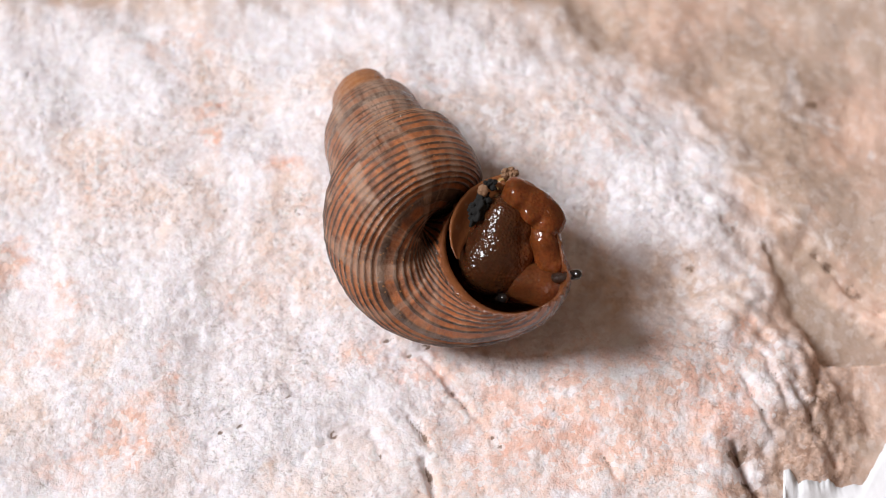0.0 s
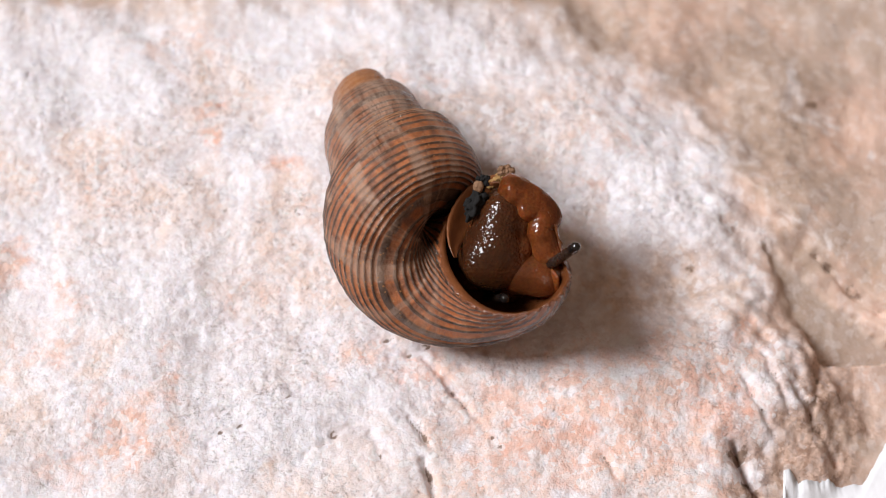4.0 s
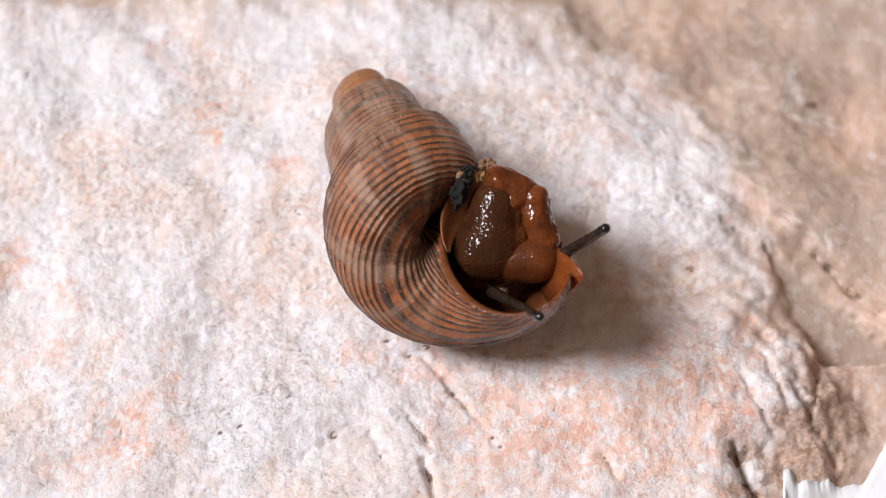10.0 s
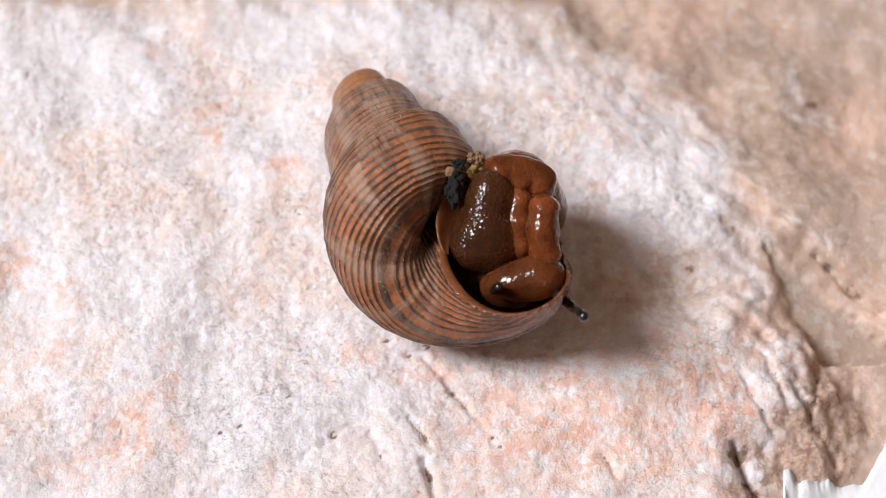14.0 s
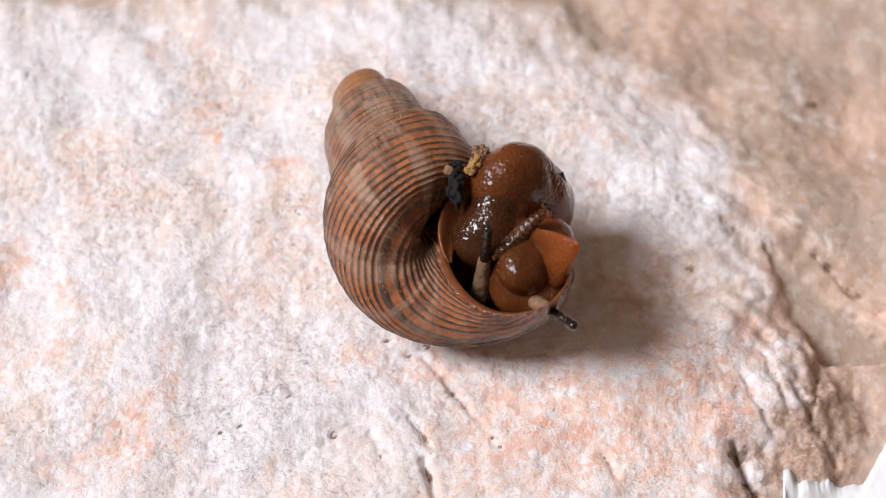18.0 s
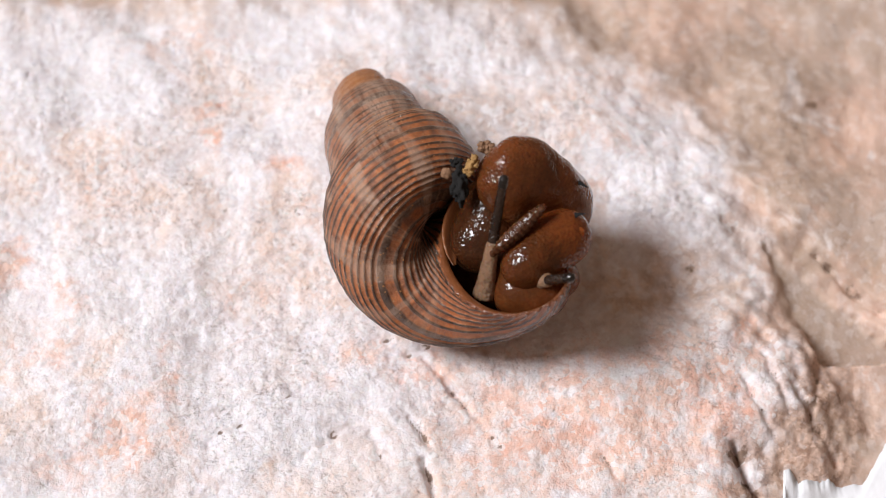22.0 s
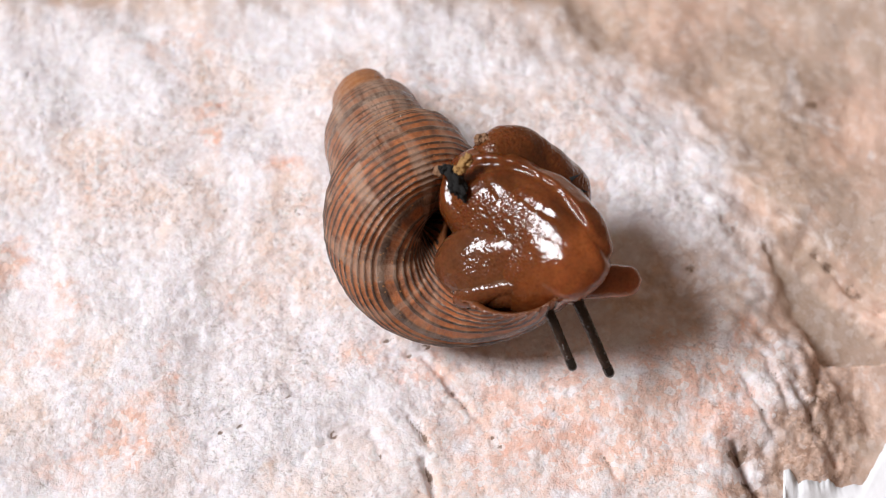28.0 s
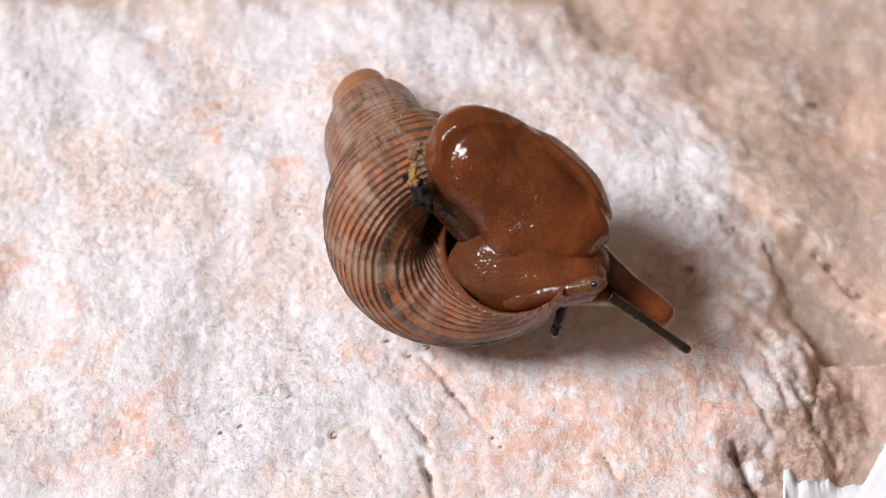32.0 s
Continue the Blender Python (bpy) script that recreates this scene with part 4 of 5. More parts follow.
def motions():
    walk(foot_lobe, [
        (0, at(3.3, 0.31, 8, 0, 0, -6)),
        (3, at(3.23, 0.45, 8.1, 0, 0, -4)),
        (6, at(3.22, 0.86, 8.3, 0, 0, -2)),
        (9, at(3.01, 1.13, 8.6, 0, 0, 0)),
        (10, at(2.94, 1.16, 8.7, 0, 0, 0)),
        (12, at(2.66, 1.54, 8.9, 0, 0, 0)),
        (14, at(2.59, 1.67, 9.1, 0, 0, 0)),
        (17, at(2.86, 1.87, 9.3, 0, 0, -8)),
        (19, at(2.93, 1.81, 9.1, 0, 0, -10)),
        (22, at(2.67, 1.54, 8.5, 0, 0, -6)),
        (25, at(2.68, 1.41, 8.1, 0, 0, 0)),
        (26.5, at(2.79, 1.41, 7.8, 0, 0, 0)),
        (28, at(2.55, 1.76, 7.8, 0, 0, 20)),
        (30, at(1.91, 2.25, 9, 0, 0, 45)),
        (32, at(1.49, 2.61, 9.8, 0, 0, 62))])
    walk(inner_fold, [
        (0, at(5.08, 0.56, 6.4, 0, 0, -10)),
        (3, at(5, 0.73, 6.5, 0, 0, -10)),
        (7, at(4.78, 2.11, 7, 0, 0, 0)),
        (10, at(4.76, 2.11, 7.4, 0, 0, 0)),
        (12, at(4.59, 1.92, 8.6, 0, 0, 4)),
        (14, at(4.43, 1.67, 9.2, 0, 0, 4)),
        (16.5, at(5.01, 1.41, 8.2, 0, 0, 30)),
        (20, at(5.38, 2.1, 7.6, 0, 0, 40)),
        (25, at(6.09, 2.8, 7.2, 0, 0, 40)),
        (28, at(5.74, 1.76, 7.2, 0, 0, 30)),
        (32, at(5.03, 2.45, 7.6, 0, 0, 0))])
    walk(side_lobe, [
        (0, at(6.18, 0.45, 8.2, 0, 0, 10)),
        (3, at(6.11, 0.65, 8.3, 0, 0, 10)),
        (6, at(5.55, 1.82, 8.5, 0, 0, 16)),
        (9, at(5.4, 2.22, 8.7, 0, 0, 20)),
        (10, at(5.67, 1.74, 8.9, 0, 0, 14)),
        (11, at(6.05, 0.99, 9.6, 0, 0, 4)),
        (12, at(6.17, 0.54, 10, 0, 0, 0)),
        (14, at(5.96, 1.05, 10, 0, 0, 2)),
        (15.5, at(6.19, 1.91, 8.8, 0, 0, 4)),
        (17, at(6.08, 2.11, 7.4, 0, 0, 2)),
        (20, at(6.1, 2.29, 6.8, 0, 0, -10)),
        (25, at(6.64, 2.64, 6.4, 0, 0, -30)),
        (28, at(5.77, 1.95, 6.4, 0, 0, 25)),
        (32, at(6.09, 2.8, 7, 0, 0, 45))])
    walk(top_lobe, [
        (0, at(5.61, 2.7, 8.6, 0, 0, -40)),
        (3, at(5.48, 2.84, 8.6, 0, 0, -40)),
        (6, at(5.06, 3.11, 8.8, 0, 0, -38)),
        (9, at(4.64, 3.38, 9, 0, 0, -36)),
        (10, at(4.57, 3.58, 9, 0, 0, -34)),
        (11, at(4.51, 4.06, 8.9, 0, 0, -28)),
        (12, at(4.58, 4.48, 8.8, 0, 0, -20)),
        (14, at(4.72, 4.69, 8.7, 0, 0, -15)),
        (16, at(4.75, 4.44, 7.8, 0, 0, -15)),
        (17, at(4.71, 4.26, 7, 0, 0, -15)),
        (20, at(5.08, 4.04, 6.2, 0, 0, -20)),
        (25, at(5.44, 3.7, 6, 0, 0, -25)),
        (32, at(4.9, 4.38, 6.6, 0, 0, -25))])
    walk(low_lobe, [
        (0, at(5.23, -2.03, 7.8, 0, 0, -8)),
        (3, at(5.1, -1.76, 7.8, 0, 0, -6)),
        (5, at(5.01, -1.2, 8.2, 0, 0, -2)),
        (6, at(4.9, -0.96, 8.6, 0, 0, 0)),
        (9, at(4.88, -0.79, 8.9, 0, 0, 2)),
        (10, at(4.79, -0.72, 8.8, 0, 0, 2)),
        (11, at(4.32, -0.38, 8.4, 0, 0, 2)),
        (12, at(4.15, -0.58, 8.3, 0, 0, 0)),
        (13, at(4.48, -1.33, 8.8, 0, 0, 6)),
        (14, at(4.89, -1.87, 9.8, 0, 0, 10)),
        (15.5, at(4.9, -2.01, 9.4, 0, 0, 10)),
        (17, at(4.85, -1.86, 8, 0, 0, 0)),
        (25, at(4.62, -1.86, 7.6, 0, 0, 0)),
        (26.5, at(4.13, -2.46, 9, 0, 0, 0)),
        (27.5, at(3.8, -2.65, 9.8, 0, 0, 2)),
        (28, at(3.8, -2.68, 9.9, 0, 0, 2)),
        (30, at(4.09, -2.74, 10.2, 0, 0, 2)),
        (32, at(4.43, -2.74, 10.4, 0, 0, 3))])
    walk(hood, [
        (0, at(3.77, 1.1, 3.2, 0, 62, -60)),
        (11, at(3.93, 1.98, 3.8, 0, 60, -52)),
        (14, at(4.48, 2.84, 5.4, 0, 58, -48)),
        (16, at(4.51, 3.02, 6.8, 0, 56, -46)),
        (17, at(4.53, 3.08, 7.3, 0, 55, -45)),
        (18, at(4.69, 3.14, 7.6, 0, 53, -43)),
        (20, at(4.85, 3.17, 7.9, 0, 50, -41)),
        (22, at(5.42, 3.29, 8.4, 0, 40, -37)),
        (23, at(5.35, 3.29, 8.4, 0, 40, -37)),
        (24, at(5.68, 3.29, 8.6, 0, 32, -34)),
        (25, at(5.78, 3.32, 8.7, 0, 27, -32)),
        (27.5, at(5.2, 3.75, 7.9, 0, 30, -34)),
        (28, at(5.09, 3.89, 7.9, 0, 30, -34)),
        (29, at(4.95, 4.09, 8.1, 0, 20, -33)),
        (30, at(4.94, 4.15, 8.4, 0, 8, -32)),
        (32, at(4.58, 4.34, 8.7, 0, 2, -30))])
    walk(sole, [
        (0, at(3.85, 0.04, 0.2, 0, -76, -52)),
        (16, at(4.02, 0.22, 0.4, 0, -76, -50)),
        (22, at(4.35, 0.58, 1.5, 0, -74, -46)),
        (25, at(4.88, 1.45, 4, 0, -62, -40)),
        (26.3, at(5.07, 1.41, 8.4, 0, -44, -35)),
        (27.5, at(4.91, 1.41, 11, 0, -27, -32)),
        (28, at(4.87, 1.55, 11.2, 0, -25, -32)),
        (29, at(4.86, 2.01, 11.4, 0, -20, -31)),
        (30, at(4.86, 2.61, 11.5, 0, -13, -31)),
        (31, at(4.69, 3.31, 11.7, 0, -5, -30)),
        (32, at(4.48, 3.81, 11.8, 0, 2, -30))])
    walk(cheek, [
        (0, at(4.64, -1.03, 3.8, 0, 50, 40)),
        (14, at(4.63, -1.02, 4.2, 0, 50, 40)),
        (15.3, at(4.88, -0.83, 7, 0, 40, 42)),
        (16.6, at(5.2, -0.58, 9.6, 0, 36, 43)),
        (18, at(5.45, -0.37, 10.1, 0, 40, 43)),
        (20, at(5.52, -0.3, 10.2, 0, 38, 43)),
        (21, at(5.61, -0.24, 10.3, 0, 30, 40)),
        (22, at(6.01, 0.03, 10.4, 0, 18, 36)),
        (23, at(5.85, 0.03, 10.3, 0, 20, 37)),
        (24, at(6.48, 0.37, 10.6, 0, 8, 35)),
        (25, at(6.75, 0.51, 10.6, 0, 5, 35)),
        (26.5, at(6.45, -0.14, 10.4, 0, 4, 15)),
        (27.5, at(5.95, -0.84, 10.4, 0, 0, -4)),
        (28, at(5.87, -0.88, 10.5, 0, 0, -6)),
        (29, at(6.14, -0.78, 10.7, 0, 0, -10)),
        (30, at(6.43, -0.57, 10.9, 0, 0, -14)),
        (32, at(6.93, -0.37, 11, 0, 0, -20))])
    walk(fold, [
        (0, at(4.26, -0.67, 4.5, 0, -10, 40)),
        (14, at(4.25, -0.67, 5, 0, -10, 40)),
        (15.3, at(4.26, 0.03, 8, 0, -10, 42)),
        (16.6, at(4.41, 0.71, 10.9, 0, -8, 42)),
        (18, at(4.56, 0.87, 11.4, 0, -6, 43)),
        (20, at(4.59, 0.94, 11.5, 0, -5, 43)),
        (22, at(4.45, 1.1, 11.8, 0, -4, 43)),
        (23, at(4.72, 1.04, 11.8, 0, -4, 42)),
        (24, at(6.01, 1.9, 12, 0, -4, 41)),
        (25, at(6.21, 2.04, 12, 0, -4, 40)),
        (26.5, at(5.63, 1.05, 10, 0, -10, 30)),
        (28, at(5.36, 0.38, 8, 0, -10, 20)),
        (32, at(5.02, 0.72, 8, 0, -10, 0))])
    walk(trunk, [
        (0, at(4.66, 0.04, 3.2, 0, 0, 0)),
        (9, at(4.65, 0.11, 3.4, 0, 0, 0)),
        (14, at(4.73, -0.32, 4.4, 0, 0, 0)),
        (15.5, at(4.83, -0.72, 7.6, 0, 0, 0)),
        (16.6, at(4.98, -1.12, 9.2, 0, 0, 0)),
        (20, at(5.04, -1.19, 9.4, 0, 0, 0)),
        (25, at(5.1, -1.26, 9.6, 0, 0, 0)),
        (27.5, at(5.32, -0.99, 9, 0, 0, 0)),
        (28, at(5.32, -0.99, 9, 0, 0, 0)),
        (32, at(5.81, -0.65, 9.6, 0, 0, 0))])
    walk(neck, [
        (0, at(2.71, -1.03, 3, 0, -15, 0)),
        (14, at(2.77, -1.03, 3.4, 0, -15, 0)),
        (20, at(2.95, -1.23, 5, 0, -15, 0)),
        (25, at(3.5, -1.42, 7, 0, -26, 0)),
        (26.5, at(3.61, -1.26, 9.2, 0, -22, 0)),
        (27.5, at(3.78, -1.11, 10.4, 0, -16, -2)),
        (28, at(3.85, -1.11, 10.6, 0, -16, -2)),
        (30, at(4.19, -1.18, 10.5, 0, -18, -2)),
        (32, at(4.6, -1.18, 10.3, 0, -20, -2))])
    walk(head, [
        (0, at(2.35, -1.75, 3, 0, -15, 0)),
        (14, at(2.34, -1.74, 3.4, 0, -15, 0)),
        (25, at(3.15, -1.87, 7, 0, -20, 0)),
        (26.5, at(3.6, -2.17, 9.8, 0, -22, 6)),
        (27.5, at(3.61, -2.17, 12, 0, -22, 8)),
        (28, at(3.63, -2.2, 12.2, 0, -22, 9)),
        (29, at(4.2, -2.3, 12.3, 0, -22, 9)),
        (30, at(4.99, -2.4, 12.4, 0, -20, 6)),
        (31, at(5.63, -2.5, 12.4, 0, -20, 8)),
        (32, at(6.59, -2.46, 12.4, 0, -18, 7))])
    walk(operculum, [
        (0, at(4.29, 1.06, 9.2, -26, 0, 0)),
        (3, at(4.19, 1.09, 9.2, -26, 0, 0)),
        (6, at(3.99, 1.29, 9.25, -26, 0, 0)),
        (9, at(3.81, 1.46, 9.3, -26, 0, 0)),
        (12, at(3.57, 1.53, 9.4, -26, 0, 3)),
        (14, at(3.47, 1.6, 9.5, -26, 0, 5)),
        (17, at(3.54, 1.33, 9.4, -26, 0, 8)),
        (20, at(3.71, 1.19, 9.3, -26, 0, 8)),
        (25, at(3.96, 1.06, 9, -26, 0, 8)),
        (26.5, at(4.01, 1.14, 7.2, -26, 0, 4)),
        (28, at(4.07, 1.23, 5, -26, 0, 0)),
        (32, at(3.91, 1.44, 4.6, -26, 0, 0))])
    walk(soot, [
        (0, at(2.18, 2.49, 9.3, 0, 0, -28)),
        (3, at(2.08, 2.62, 9.3, 0, 0, -28)),
        (6, at(1.6, 3.1, 9.4, 0, 0, -26)),
        (9, at(1.22, 3.36, 9.6, 0, 0, -22)),
        (12, at(0.78, 3.76, 10, 0, 0, -12)),
        (14, at(0.71, 3.62, 10.2, 0, 0, -8)),
        (17, at(0.74, 3.61, 10.6, 0, 0, 0)),
        (22, at(1.01, 3.73, 11, 0, 0, 0)),
        (25, at(0.97, 3.39, 11.4, 0, 0, 10)),
        (28, at(0.83, 3.91, 12, 0, 0, 20)),
        (29, at(0.37, 3.76, 12.4, 0, 0, 22)),
        (30, at(-0.47, 3.52, 12.6, 0, 0, 25)),
        (31, at(-0.96, 3.29, 12.8, 0, 0, 28)),
        (32, at(-1.29, 3.22, 12.8, 0, 0, 30))])
    walk(soot_small, [
        (0, at(2.86, 3.92, 9.3, 0, 0, 0)),
        (7, at(2.08, 4.39, 9.4, 0, 0, 0)),
        (9, at(1.77, 4.59, 9.5, 0, 0, 0)),
        (12, at(1.02, 4.98, 10, 0, 0, 0)),
        (14, at(0.95, 5.12, 10, 0, 0, 0)),
        (18, at(0.74, 4.97, 10.4, 0, 0, 0)),
        (22, at(0.81, 5.15, 10.8, 0, 0, 0)),
        (25, at(0.64, 4.84, 11, 0, 0, 0)),
        (28, at(0.13, 4.73, 11.5, 0, 0, 0)),
        (30, at(-1.07, 4.43, 12.2, 0, 0, 0)),
        (32, at(-2, 4.16, 12.4, 0, 0, 0))])
    walk(knob, [
        (0, at(2.41, 3.53, 9.6, 0, 0, 0)),
        (3, at(2.24, 3.67, 9.6, 0, 0, 0)),
        (7, at(1.63, 4.08, 9.7, 0, 0, 0)),
        (9, at(1.26, 4.21, 9.7, 0, 0, 0)),
        (12, at(0.75, 4.57, 10, 0, 0, 0)),
        (14, at(0.44, 4.61, 10.1, 0, 0, 0)),
        (18, at(0.37, 4.7, 10.4, 0, 0, 0)),
        (22, at(0.2, 4.52, 10.6, 0, 0, 0)),
        (25, at(0.1, 4.35, 10.8, 0, 0, 0)),
        (28, at(-0.24, 4.64, 11.2, 0, 0, 0)),
        (30, at(-1.07, 5.24, 12, 0, 0, 0)),
        (32, at(-1.76, 5.56, 12.4, 0, 0, 0))])
    walk(crumb, [
        (0, at(3.49, 4.11, 7.4, 0, 0, -60)),
        (9, at(2.69, 4.45, 7.6, 0, 0, -70)),
        (14, at(1.99, 4.9, 8.4, 0, 0, -50)),
        (17, at(1.83, 5.01, 10.2, 0, 0, -38)),
        (18, at(1.82, 5.03, 10.6, 0, 0, -35)),
        (22, at(1.65, 4.94, 11, 0, 0, -32)),
        (25, at(1.54, 4.72, 11.6, 0, 0, -32)),
        (28, at(1.2, 4.99, 12.4, 0, 0, -40)),
        (30, at(-0.43, 4.87, 13, 0, 0, -20)),
        (32, at(-1.69, 4.34, 13, 0, 0, -10))])
    walk(crumb_rough, [
        (0, at(4.07, 4.59, 7.6, 0, 0, 0)),
        (3, at(4, 4.65, 7.6, 0, 0, 0)),
        (7, at(3.13, 4.99, 7.8, 0, 0, 0)),
        (9, at(3.03, 5.03, 7.8, 0, 0, 0)),
        (12, at(1.92, 5.38, 8.4, 0, 0, 0)),
        (14, at(1.99, 5.51, 8.6, 0, 0, 0)),
        (18, at(2.25, 5.89, 9.4, 0, 0, 0)),
        (22, at(2.58, 6.12, 9.6, 0, 0, 0)),
        (25, at(2.64, 6.1, 10, 0, 0, 0)),
        (28, at(2.37, 6.53, 10.2, 0, 0, 0)),
        (30, at(0.54, 6.9, 11, 0, 0, 0)),
        (32, at(-1.14, 5.98, 12, 0, 0, 0))])
    walk(flecks[0], [
        (0, at(7.39, 2.09, 8.6, 0, 0, -110)),
        (7, at(6.57, 3.12, 8.6, 0, 0, -100)),
        (9, at(6.56, 2.84, 8.8, 0, 0, -100)),
        (12, at(6.62, 3.72, 9, 0, 0, -60)),
        (14, at(6.69, 3.93, 9, 0, 0, -70)),
        (18, at(7.44, 4.06, 9, 0, 0, -150)),
        (22, at(8.74, 3.72, 9, 0, 0, -120)),
        (25, at(8.78, 4.49, 9.4, 0, 0, -70)),
        (28, at(8.21, 4.48, 9.8, 0, 0, -60)),
        (30, at(6.88, 5.23, 10.6, 0, 0, -80)),
        (32, at(5.56, 7, 11.6, 0, 0, -100))])
    walk(flecks[1], [
        (0, at(7.39, 1.34, 8.6, 0, 0, -80)),
        (7, at(6.49, 2.09, 8.8, 0, 0, -80)),
        (9, at(6.49, 1.91, 8.8, 0, 0, -80)),
        (12, at(6.96, 1.25, 10.4, 0, 0, -60)),
        (14, at(6.68, 1.69, 10.6, 0, 0, -60)),
        (18, at(7.25, 0.58, 10, 0, 0, -90)),
        (22, at(8.48, 2.12, 11, 0, 0, -80)),
        (25, at(9.82, 2.46, 11, 0, 0, -120)),
        (28, at(8.7, 3.43, 9.6, 0, 0, -100)),
        (30, at(9.28, 3.06, 11, 0, 0, -60)),
        (32, at(8.4, 4.53, 12.2, 0, 0, -40))])
    walk(flecks[2], [
        (0, at(7.23, -0.65, 8.4, 0, 0, -60)),
        (9, at(6.98, 0.03, 8.6, 0, 0, -60)),
        (14, at(6.52, -0.99, 9, 0, 0, -60)),
        (18, at(6.91, 0.03, 8, 0, 0, -60)),
        (25, at(8.46, 1.41, 8, 0, 0, -60)),
        (28, at(8.64, 0.71, 10.5, 0, 0, -60)),
        (30, at(9.48, 0.7, 11.5, 0, 0, -60)),
        (32, at(8.67, 2.28, 13.2, 0, 0, -90))])
    walk(flap, [
        (0, aim(5.61, -2.06, 6, 6.2, -1.85, 8.6)),
        (3, aim(5.61, -2.06, 6, 6.3, -1.68, 8.6)),
        (4.5, aim(6.09, -1.87, 7, 7.29, -1.49, 10.5)),
        (6, aim(6.46, -1.62, 8, 8.31, -1.24, 11.6)),
        (9, aim(6.56, -1.61, 8.2, 8.59, -1.24, 11.8)),
        (10, aim(6.39, -1.68, 8, 8.24, -1.47, 11.6)),
        (11, aim(5.75, -1.87, 7, 6.83, -1.67, 9.6)),
        (12, aim(5.44, -1.88, 6, 6.2, -1.75, 8.6)),
        (14, aim(5.27, -1.71, 6, 6.02, -1.34, 8.6)),
        (15.5, aim(5.19, -1.34, 8, 6.76, -0.3, 11)),
        (17, aim(5.12, -0.98, 10, 7.53, 0.36, 13.4)),
        (18, aim(5.21, -0.91, 10.2, 7.85, 0.36, 13.6)),
        (19, aim(5.11, -0.91, 10.3, 7.29, 0.43, 13.6)),
        (20, aim(5.1, -0.81, 10.4, 7.23, 0.69, 13.6)),
        (21, aim(5.26, -0.64, 10.6, 7.32, 0.96, 13.6)),
        (22, aim(5.82, -0.14, 9.4, 8.26, 1.21, 11.2)),
        (23, aim(5.83, -0.14, 9.2, 8.15, 1.31, 10.8)),
        (24, aim(7.09, 0.71, 11.2, 10.06, 1.75, 13.2)),
        (25, aim(7.26, 0.77, 11.2, 10.29, 1.42, 13.2)),
        (26.5, aim(6.71, 0.38, 8.5, 8.71, 0.71, 9.5)),
        (28, aim(5.75, 0.38, 7, 7.77, 0.72, 8)),
        (32, aim(5.75, 0.73, 7, 8.11, 1.41, 8))])
    walk(snout, [
        (0, aim(-0.14, -1.38, 4, 4.05, -1.71, 6)),
        (22, aim(-0.14, -1.38, 4, 4.05, -1.71, 6)),
        (25, aim(2.3, -1.71, 6, 6.42, -1.69, 7.5)),
        (27.5, aim(7.29, -1.32, 10.5, 12.18, 0.54, 11)),
        (28, aim(6.96, -1.99, 10.5, 11.84, -1.88, 11)),
        (29, aim(6.96, -1.32, 10.5, 12.31, -4.83, 9.5)),
        (30, aim(8.31, -1.32, 10.5, 13.88, -4.05, 9.5)),
        (31, aim(7.97, -0.98, 10.5, 12.77, -5.5, 9)),
        (32, aim(8.64, -0.98, 10.5, 13.84, -4.4, 9.2))])
    walk(feeler_far, [
        (0, aim(6.86, -1.74, 9, 8.16, -1.48, 11.2)),
        (2, aim(6.83, -1.6, 9, 8.09, -1.24, 11.2)),
        (3, aim(6.62, -1.19, 9, 7.95, -0.44, 11.4)),
        (6, aim(6.05, -1, 8, 8.37, 1.03, 12.8)),
        (8, aim(6.21, -0.72, 8.2, 9.03, 1.89, 12.8)),
        (9, aim(6.21, -0.82, 8.2, 9.33, 1.89, 12.8)),
        (10, aim(6.21, -1, 8.2, 9.73, 1.33, 12.8)),
        (11, aim(6.54, -1.34, 8.6, 10.71, -0.66, 13)),
        (12, aim(6.21, -1.41, 8.4, 9.7, -2.22, 13.2)),
        (13, aim(6.05, -1.51, 8, 8.92, -3.27, 13.4)),
        (14, aim(5.71, -1.68, 8, 8.39, -4.07, 13.4)),
        (17, aim(5.2, -2.67, 10.6, 8.55, -3.5, 13.6)),
        (18, aim(5.03, -2.83, 10.6, 7.82, -4.59, 13.6)),
        (19, aim(4.09, -2.67, 10.5, 6.49, -3.79, 13.8)),
        (20, aim(3.75, -2.74, 10.5, 6.52, -2.8, 13.8)),
        (21, aim(3.75, -2.6, 10.5, 6.52, -2.41, 13.8)),
        (22, aim(5.1, -1.99, 10.4, 7.64, -1.65, 13.8)),
        (23, aim(5.89, -1.9, 10.2, 6.46, -6.69, 12.4)),
        (24, aim(5.96, -1.46, 10.2, 8.87, -2.98, 13.2)),
        (25, aim(6.09, -1.46, 10.2, 9.2, -2.32, 13.2)),
        (27.5, aim(7.63, -3.34, 10.6, 11.3, -7.2, 9)),
        (28, aim(8.12, -3.34, 10.8, 10.14, -7.72, 9.5)),
        (29, aim(7.6, -2.66, 11, 8.23, -7.11, 9.5)),
        (30, aim(7.6, -2.32, 11, 8.06, -6.36, 9.5)),
        (31, aim(7.54, -1.98, 11, 7.59, -5.61, 9.5)),
        (32, aim(7.6, -1.98, 11, 6.67, -5.31, 9.5))])
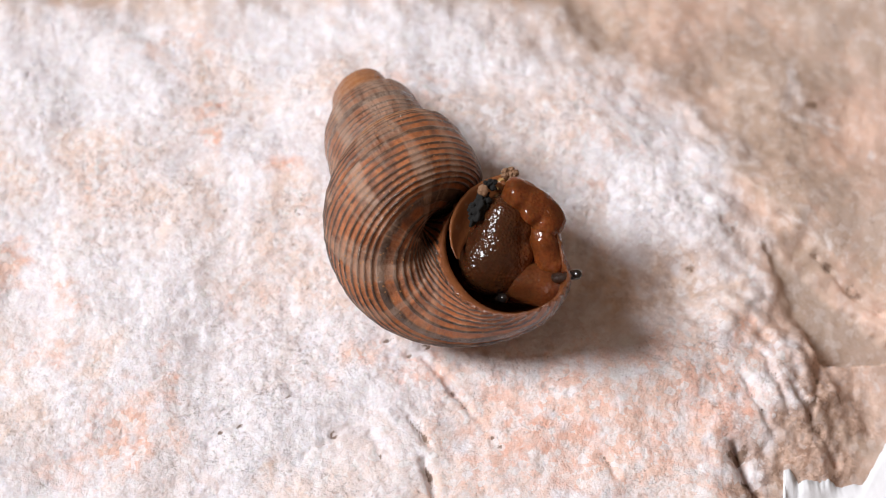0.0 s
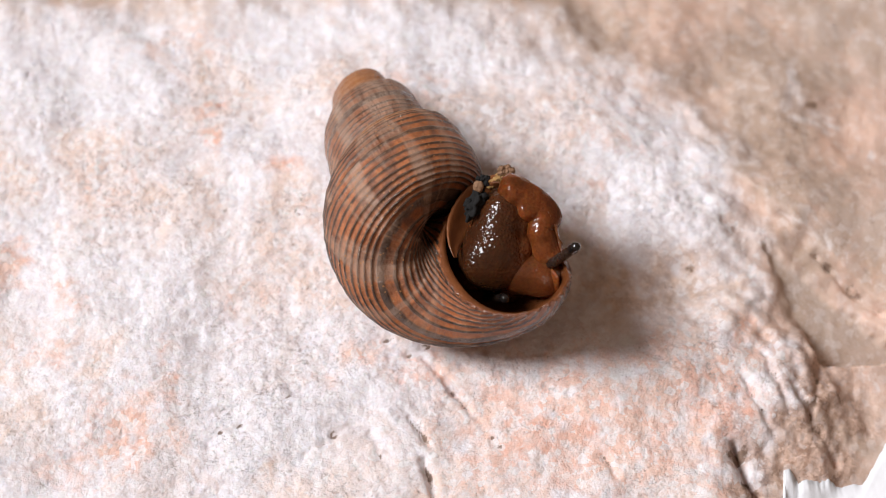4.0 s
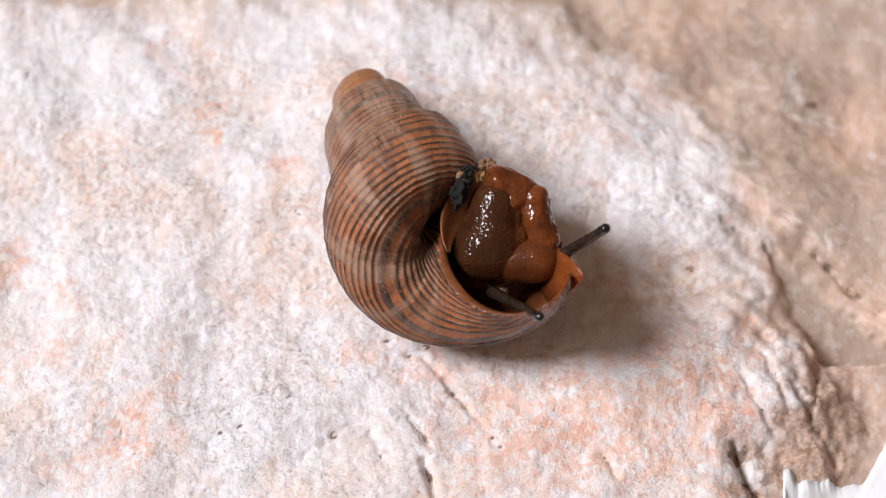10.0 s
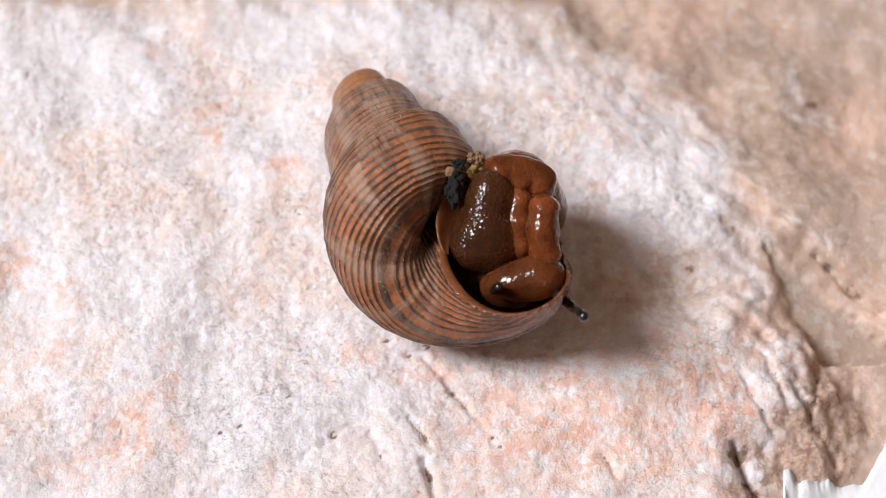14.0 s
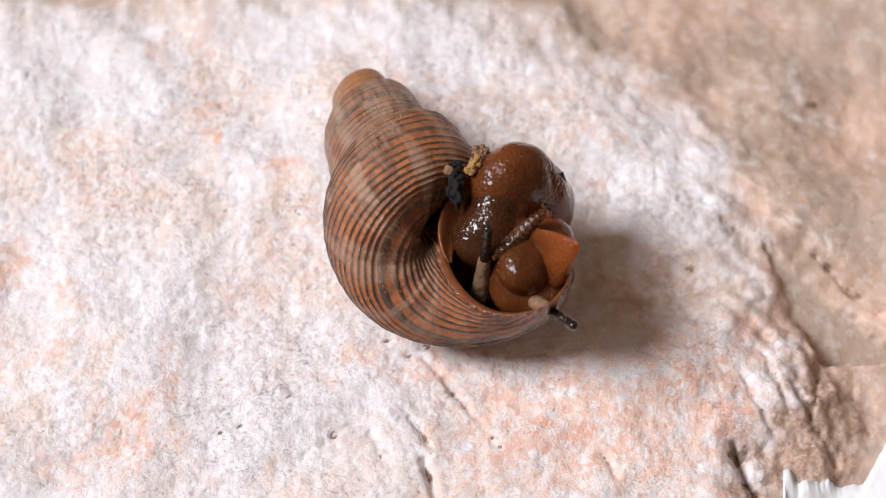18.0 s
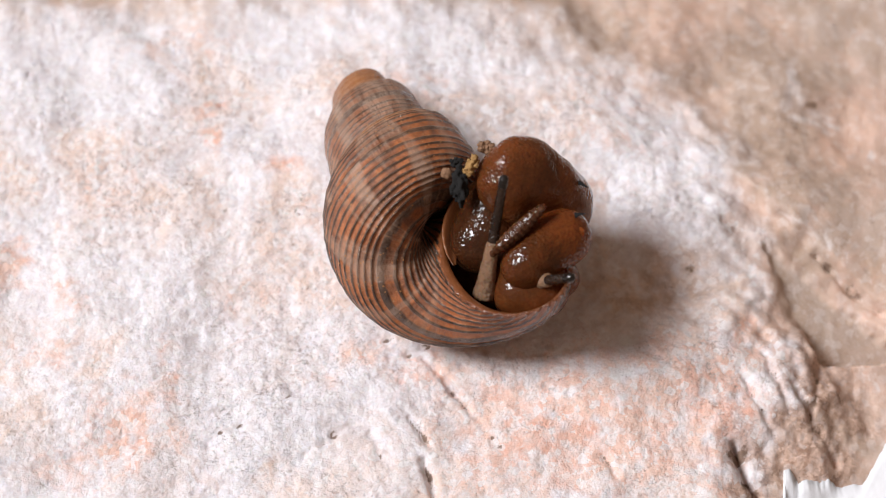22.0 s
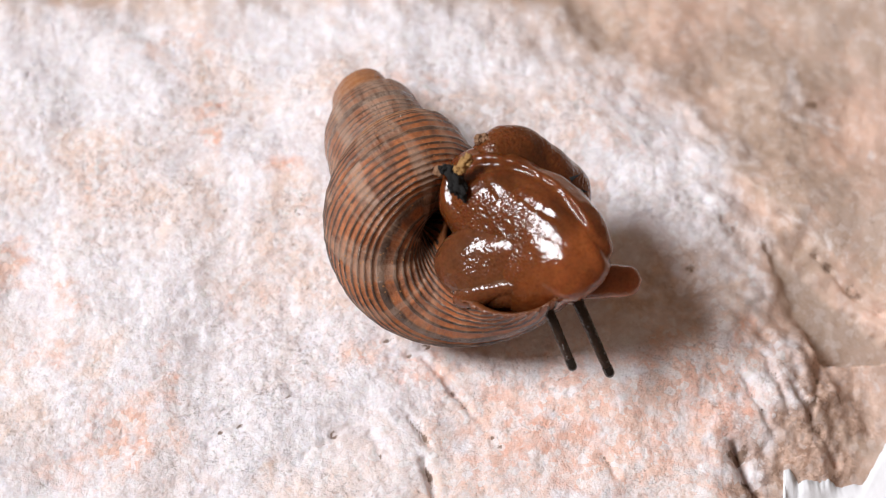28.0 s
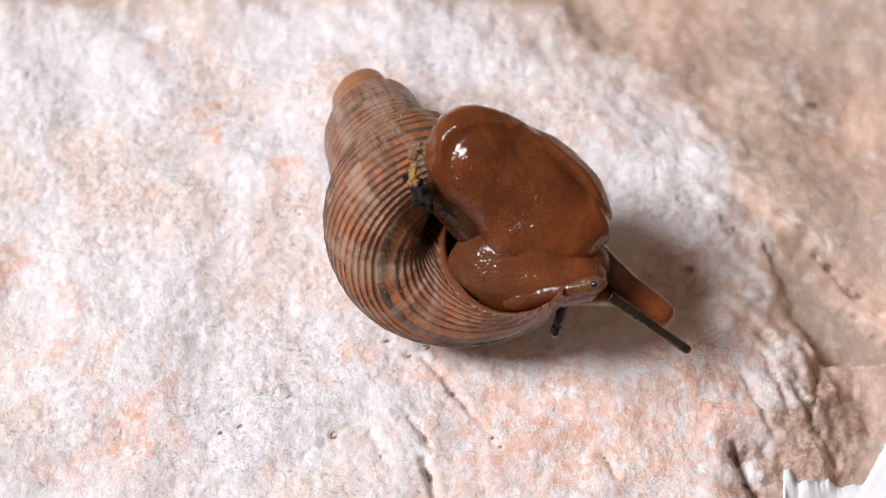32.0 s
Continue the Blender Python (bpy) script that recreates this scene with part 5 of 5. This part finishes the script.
    walk(feeler_near, [
        (0, aim(2.94, -2.94, 5.4, 3.71, -2.96, 9.5)),
        (6, aim(2.94, -2.94, 5.6, 3.92, -3.01, 10.4)),
        (7, aim(3.15, -3.01, 7, 4.83, -3.28, 13.2)),
        (9, aim(3.59, -2.95, 10, 5.38, -3.57, 14.4)),
        (10, aim(3.63, -2.93, 11, 5.75, -4.02, 14.8)),
        (11, aim(3.49, -2.72, 11.4, 5.02, -4.69, 15.2)),
        (12, aim(3.35, -2.58, 11.4, 4.96, -4.73, 15.2)),
        (13, aim(2.97, -2.4, 10.6, 4.46, -3.38, 14.4)),
        (14, aim(2.68, -2.72, 8, 3.33, -2.23, 12.2)),
        (16.5, aim(2.66, -2.18, 9, 3.12, 0.03, 12.9)),
        (17, aim(2.53, -2.12, 9, 3.01, 0.56, 13.1)),
        (19, aim(2.32, -2.22, 9, 2.41, 1.95, 13.3)),
        (20, aim(2.35, -2.28, 9.2, 2.71, 2.81, 13.2)),
        (21, aim(2.37, -2.54, 10.2, 2.75, 4, 13.2)),
        (22, aim(2.5, -2.47, 10.2, 3.6, 4.33, 13.4)),
        (23, aim(2.64, -2.47, 10.4, 3.67, 3.83, 13.4)),
        (24, aim(2.7, -2.53, 10.4, 4.3, 4.89, 13.4)),
        (25, aim(2.77, -2.53, 10.6, 4.98, 4.88, 13.6)),
        (26.5, aim(4.89, -2.31, 11.6, 6.59, 1.34, 14.5)),
        (27.2, aim(5.38, -2.14, 12, 9.08, -3.92, 14)),
        (28, aim(5.54, -1.97, 12, 7.75, -7.21, 12)),
        (29, aim(6.3, -2.23, 12.2, 9.65, -7.05, 12)),
        (30, aim(7.52, -2.36, 12.4, 13.33, -6.06, 11.6)),
        (31, aim(8.02, -2.3, 12.4, 11.29, -7.97, 11.6)),
        (32, aim(9.01, -2.23, 12.6, 14.67, -6.1, 11.6))])
    walk(stub_far, [
        (0, aim(4.99, -1.81, 3.95, 6.01, -1.71, 6.76)),
        (2, aim(5.02, -1.86, 3.93, 6.01, -1.65, 6.75)),
        (3, aim(4.78, -1.54, 3.90, 5.81, -1.21, 6.70)),
        (6, aim(4.71, -2.17, 5.23, 5.93, -1.11, 7.75)),
        (8, aim(4.80, -2.03, 5.89, 6.21, -0.72, 8.20)),
        (9, aim(4.79, -2.05, 6.11, 6.30, -0.74, 8.34)),
        (10, aim(4.66, -2.03, 6.17, 6.35, -0.91, 8.38)),
        (11, aim(4.56, -1.66, 6.51, 6.61, -1.33, 8.67)),
        (12, aim(4.46, -1.00, 5.99, 6.20, -1.41, 8.39)),
        (13, aim(4.86, -0.78, 5.76, 6.21, -1.61, 8.31)),
        (14, aim(4.67, -0.75, 5.91, 5.91, -1.86, 8.40)),
        (17, aim(4.59, -2.52, 10.06, 6.79, -3.06, 12.03)),
        (18, aim(4.57, -2.54, 10.10, 6.44, -3.72, 12.12)),
        (19, aim(4.11, -2.68, 10.52, 5.81, -3.47, 12.86)),
        (20, aim(4.01, -2.75, 10.81, 5.94, -2.79, 13.11)),
        (21, aim(4.02, -2.58, 10.82, 5.94, -2.45, 13.11)),
        (22, aim(4.66, -2.05, 9.81, 6.45, -1.81, 12.20)),
        (23, aim(5.86, -1.63, 10.08, 6.18, -4.34, 11.32)),
        (24, aim(5.60, -1.27, 9.83, 7.56, -2.30, 11.85)),
        (25, aim(5.67, -1.34, 9.80, 7.79, -1.93, 11.84)),
        (27.5, aim(5.67, -3.18, 8.18, 7.67, -3.38, 10.58)),
        (28, aim(5.92, -2.70, 8.53, 7.92, -2.90, 10.93)),
        (29, aim(5.50, -1.74, 8.84, 7.50, -1.94, 11.24)),
        (30, aim(5.48, -1.03, 9.00, 7.48, -1.23, 11.40)),
        (31, aim(5.52, -0.33, 9.20, 7.52, -0.53, 11.60)),
        (32, aim(6.03, -0.25, 9.29, 8.03, -0.45, 11.69))])
    walk(stub_near, [
        (0, aim(1.96, -1.74, 0.82, 2.62, -2.17, 3.71)),
        (6, aim(1.96, -1.73, 1.37, 2.67, -2.19, 4.25)),
        (8.5, aim(2.59, -1.93, 3.92, 3.46, -2.44, 6.75)),
        (10, aim(2.88, -1.91, 5.06, 3.80, -2.58, 7.84)),
        (11, aim(2.69, -1.20, 5.35, 3.47, -2.30, 8.03)),
        (12, aim(2.71, -0.99, 5.46, 3.43, -2.20, 8.10)),
        (13, aim(2.15, -1.87, 4.60, 2.83, -2.43, 7.47)),
        (14, aim(2.00, -1.71, 3.57, 2.45, -2.08, 6.51)),
        (16.5, aim(2.55, -2.72, 8.05, 2.85, -1.25, 10.65)),
        (17, aim(2.46, -2.49, 8.43, 2.76, -0.86, 10.93)),
        (19, aim(2.32, -2.37, 8.85, 2.36, -0.28, 11.00)),
        (20, aim(2.33, -2.53, 9.00, 2.50, -0.17, 10.86)),
        (21, aim(2.36, -2.72, 10.12, 2.52, 0.01, 11.37)),
        (22, aim(2.56, -2.12, 10.37, 2.99, 0.57, 11.63)),
        (23, aim(2.68, -2.24, 10.51, 3.12, 0.44, 11.78)),
        (24, aim(2.81, -2.02, 10.61, 3.40, 0.71, 11.71)),
        (25, aim(2.95, -1.91, 10.85, 3.75, 0.77, 11.94)),
        (26.5, aim(4.33, -3.51, 10.64, 5.36, -1.31, 12.40)),
        (27.2, aim(2.62, -1.58, 9.19, 4.62, -1.78, 11.59)),
        (28, aim(3.61, -1.94, 9.60, 5.61, -2.14, 12.00)),
        (29, aim(4.51, -2.34, 9.79, 6.51, -2.54, 12.19)),
        (30, aim(6.72, -2.93, 9.83, 8.72, -3.13, 12.23)),
        (31, aim(6.56, -3.04, 9.87, 8.56, -3.24, 12.27)),
        (32, aim(8.18, -2.83, 9.99, 10.18, -3.03, 12.39))])


motions()
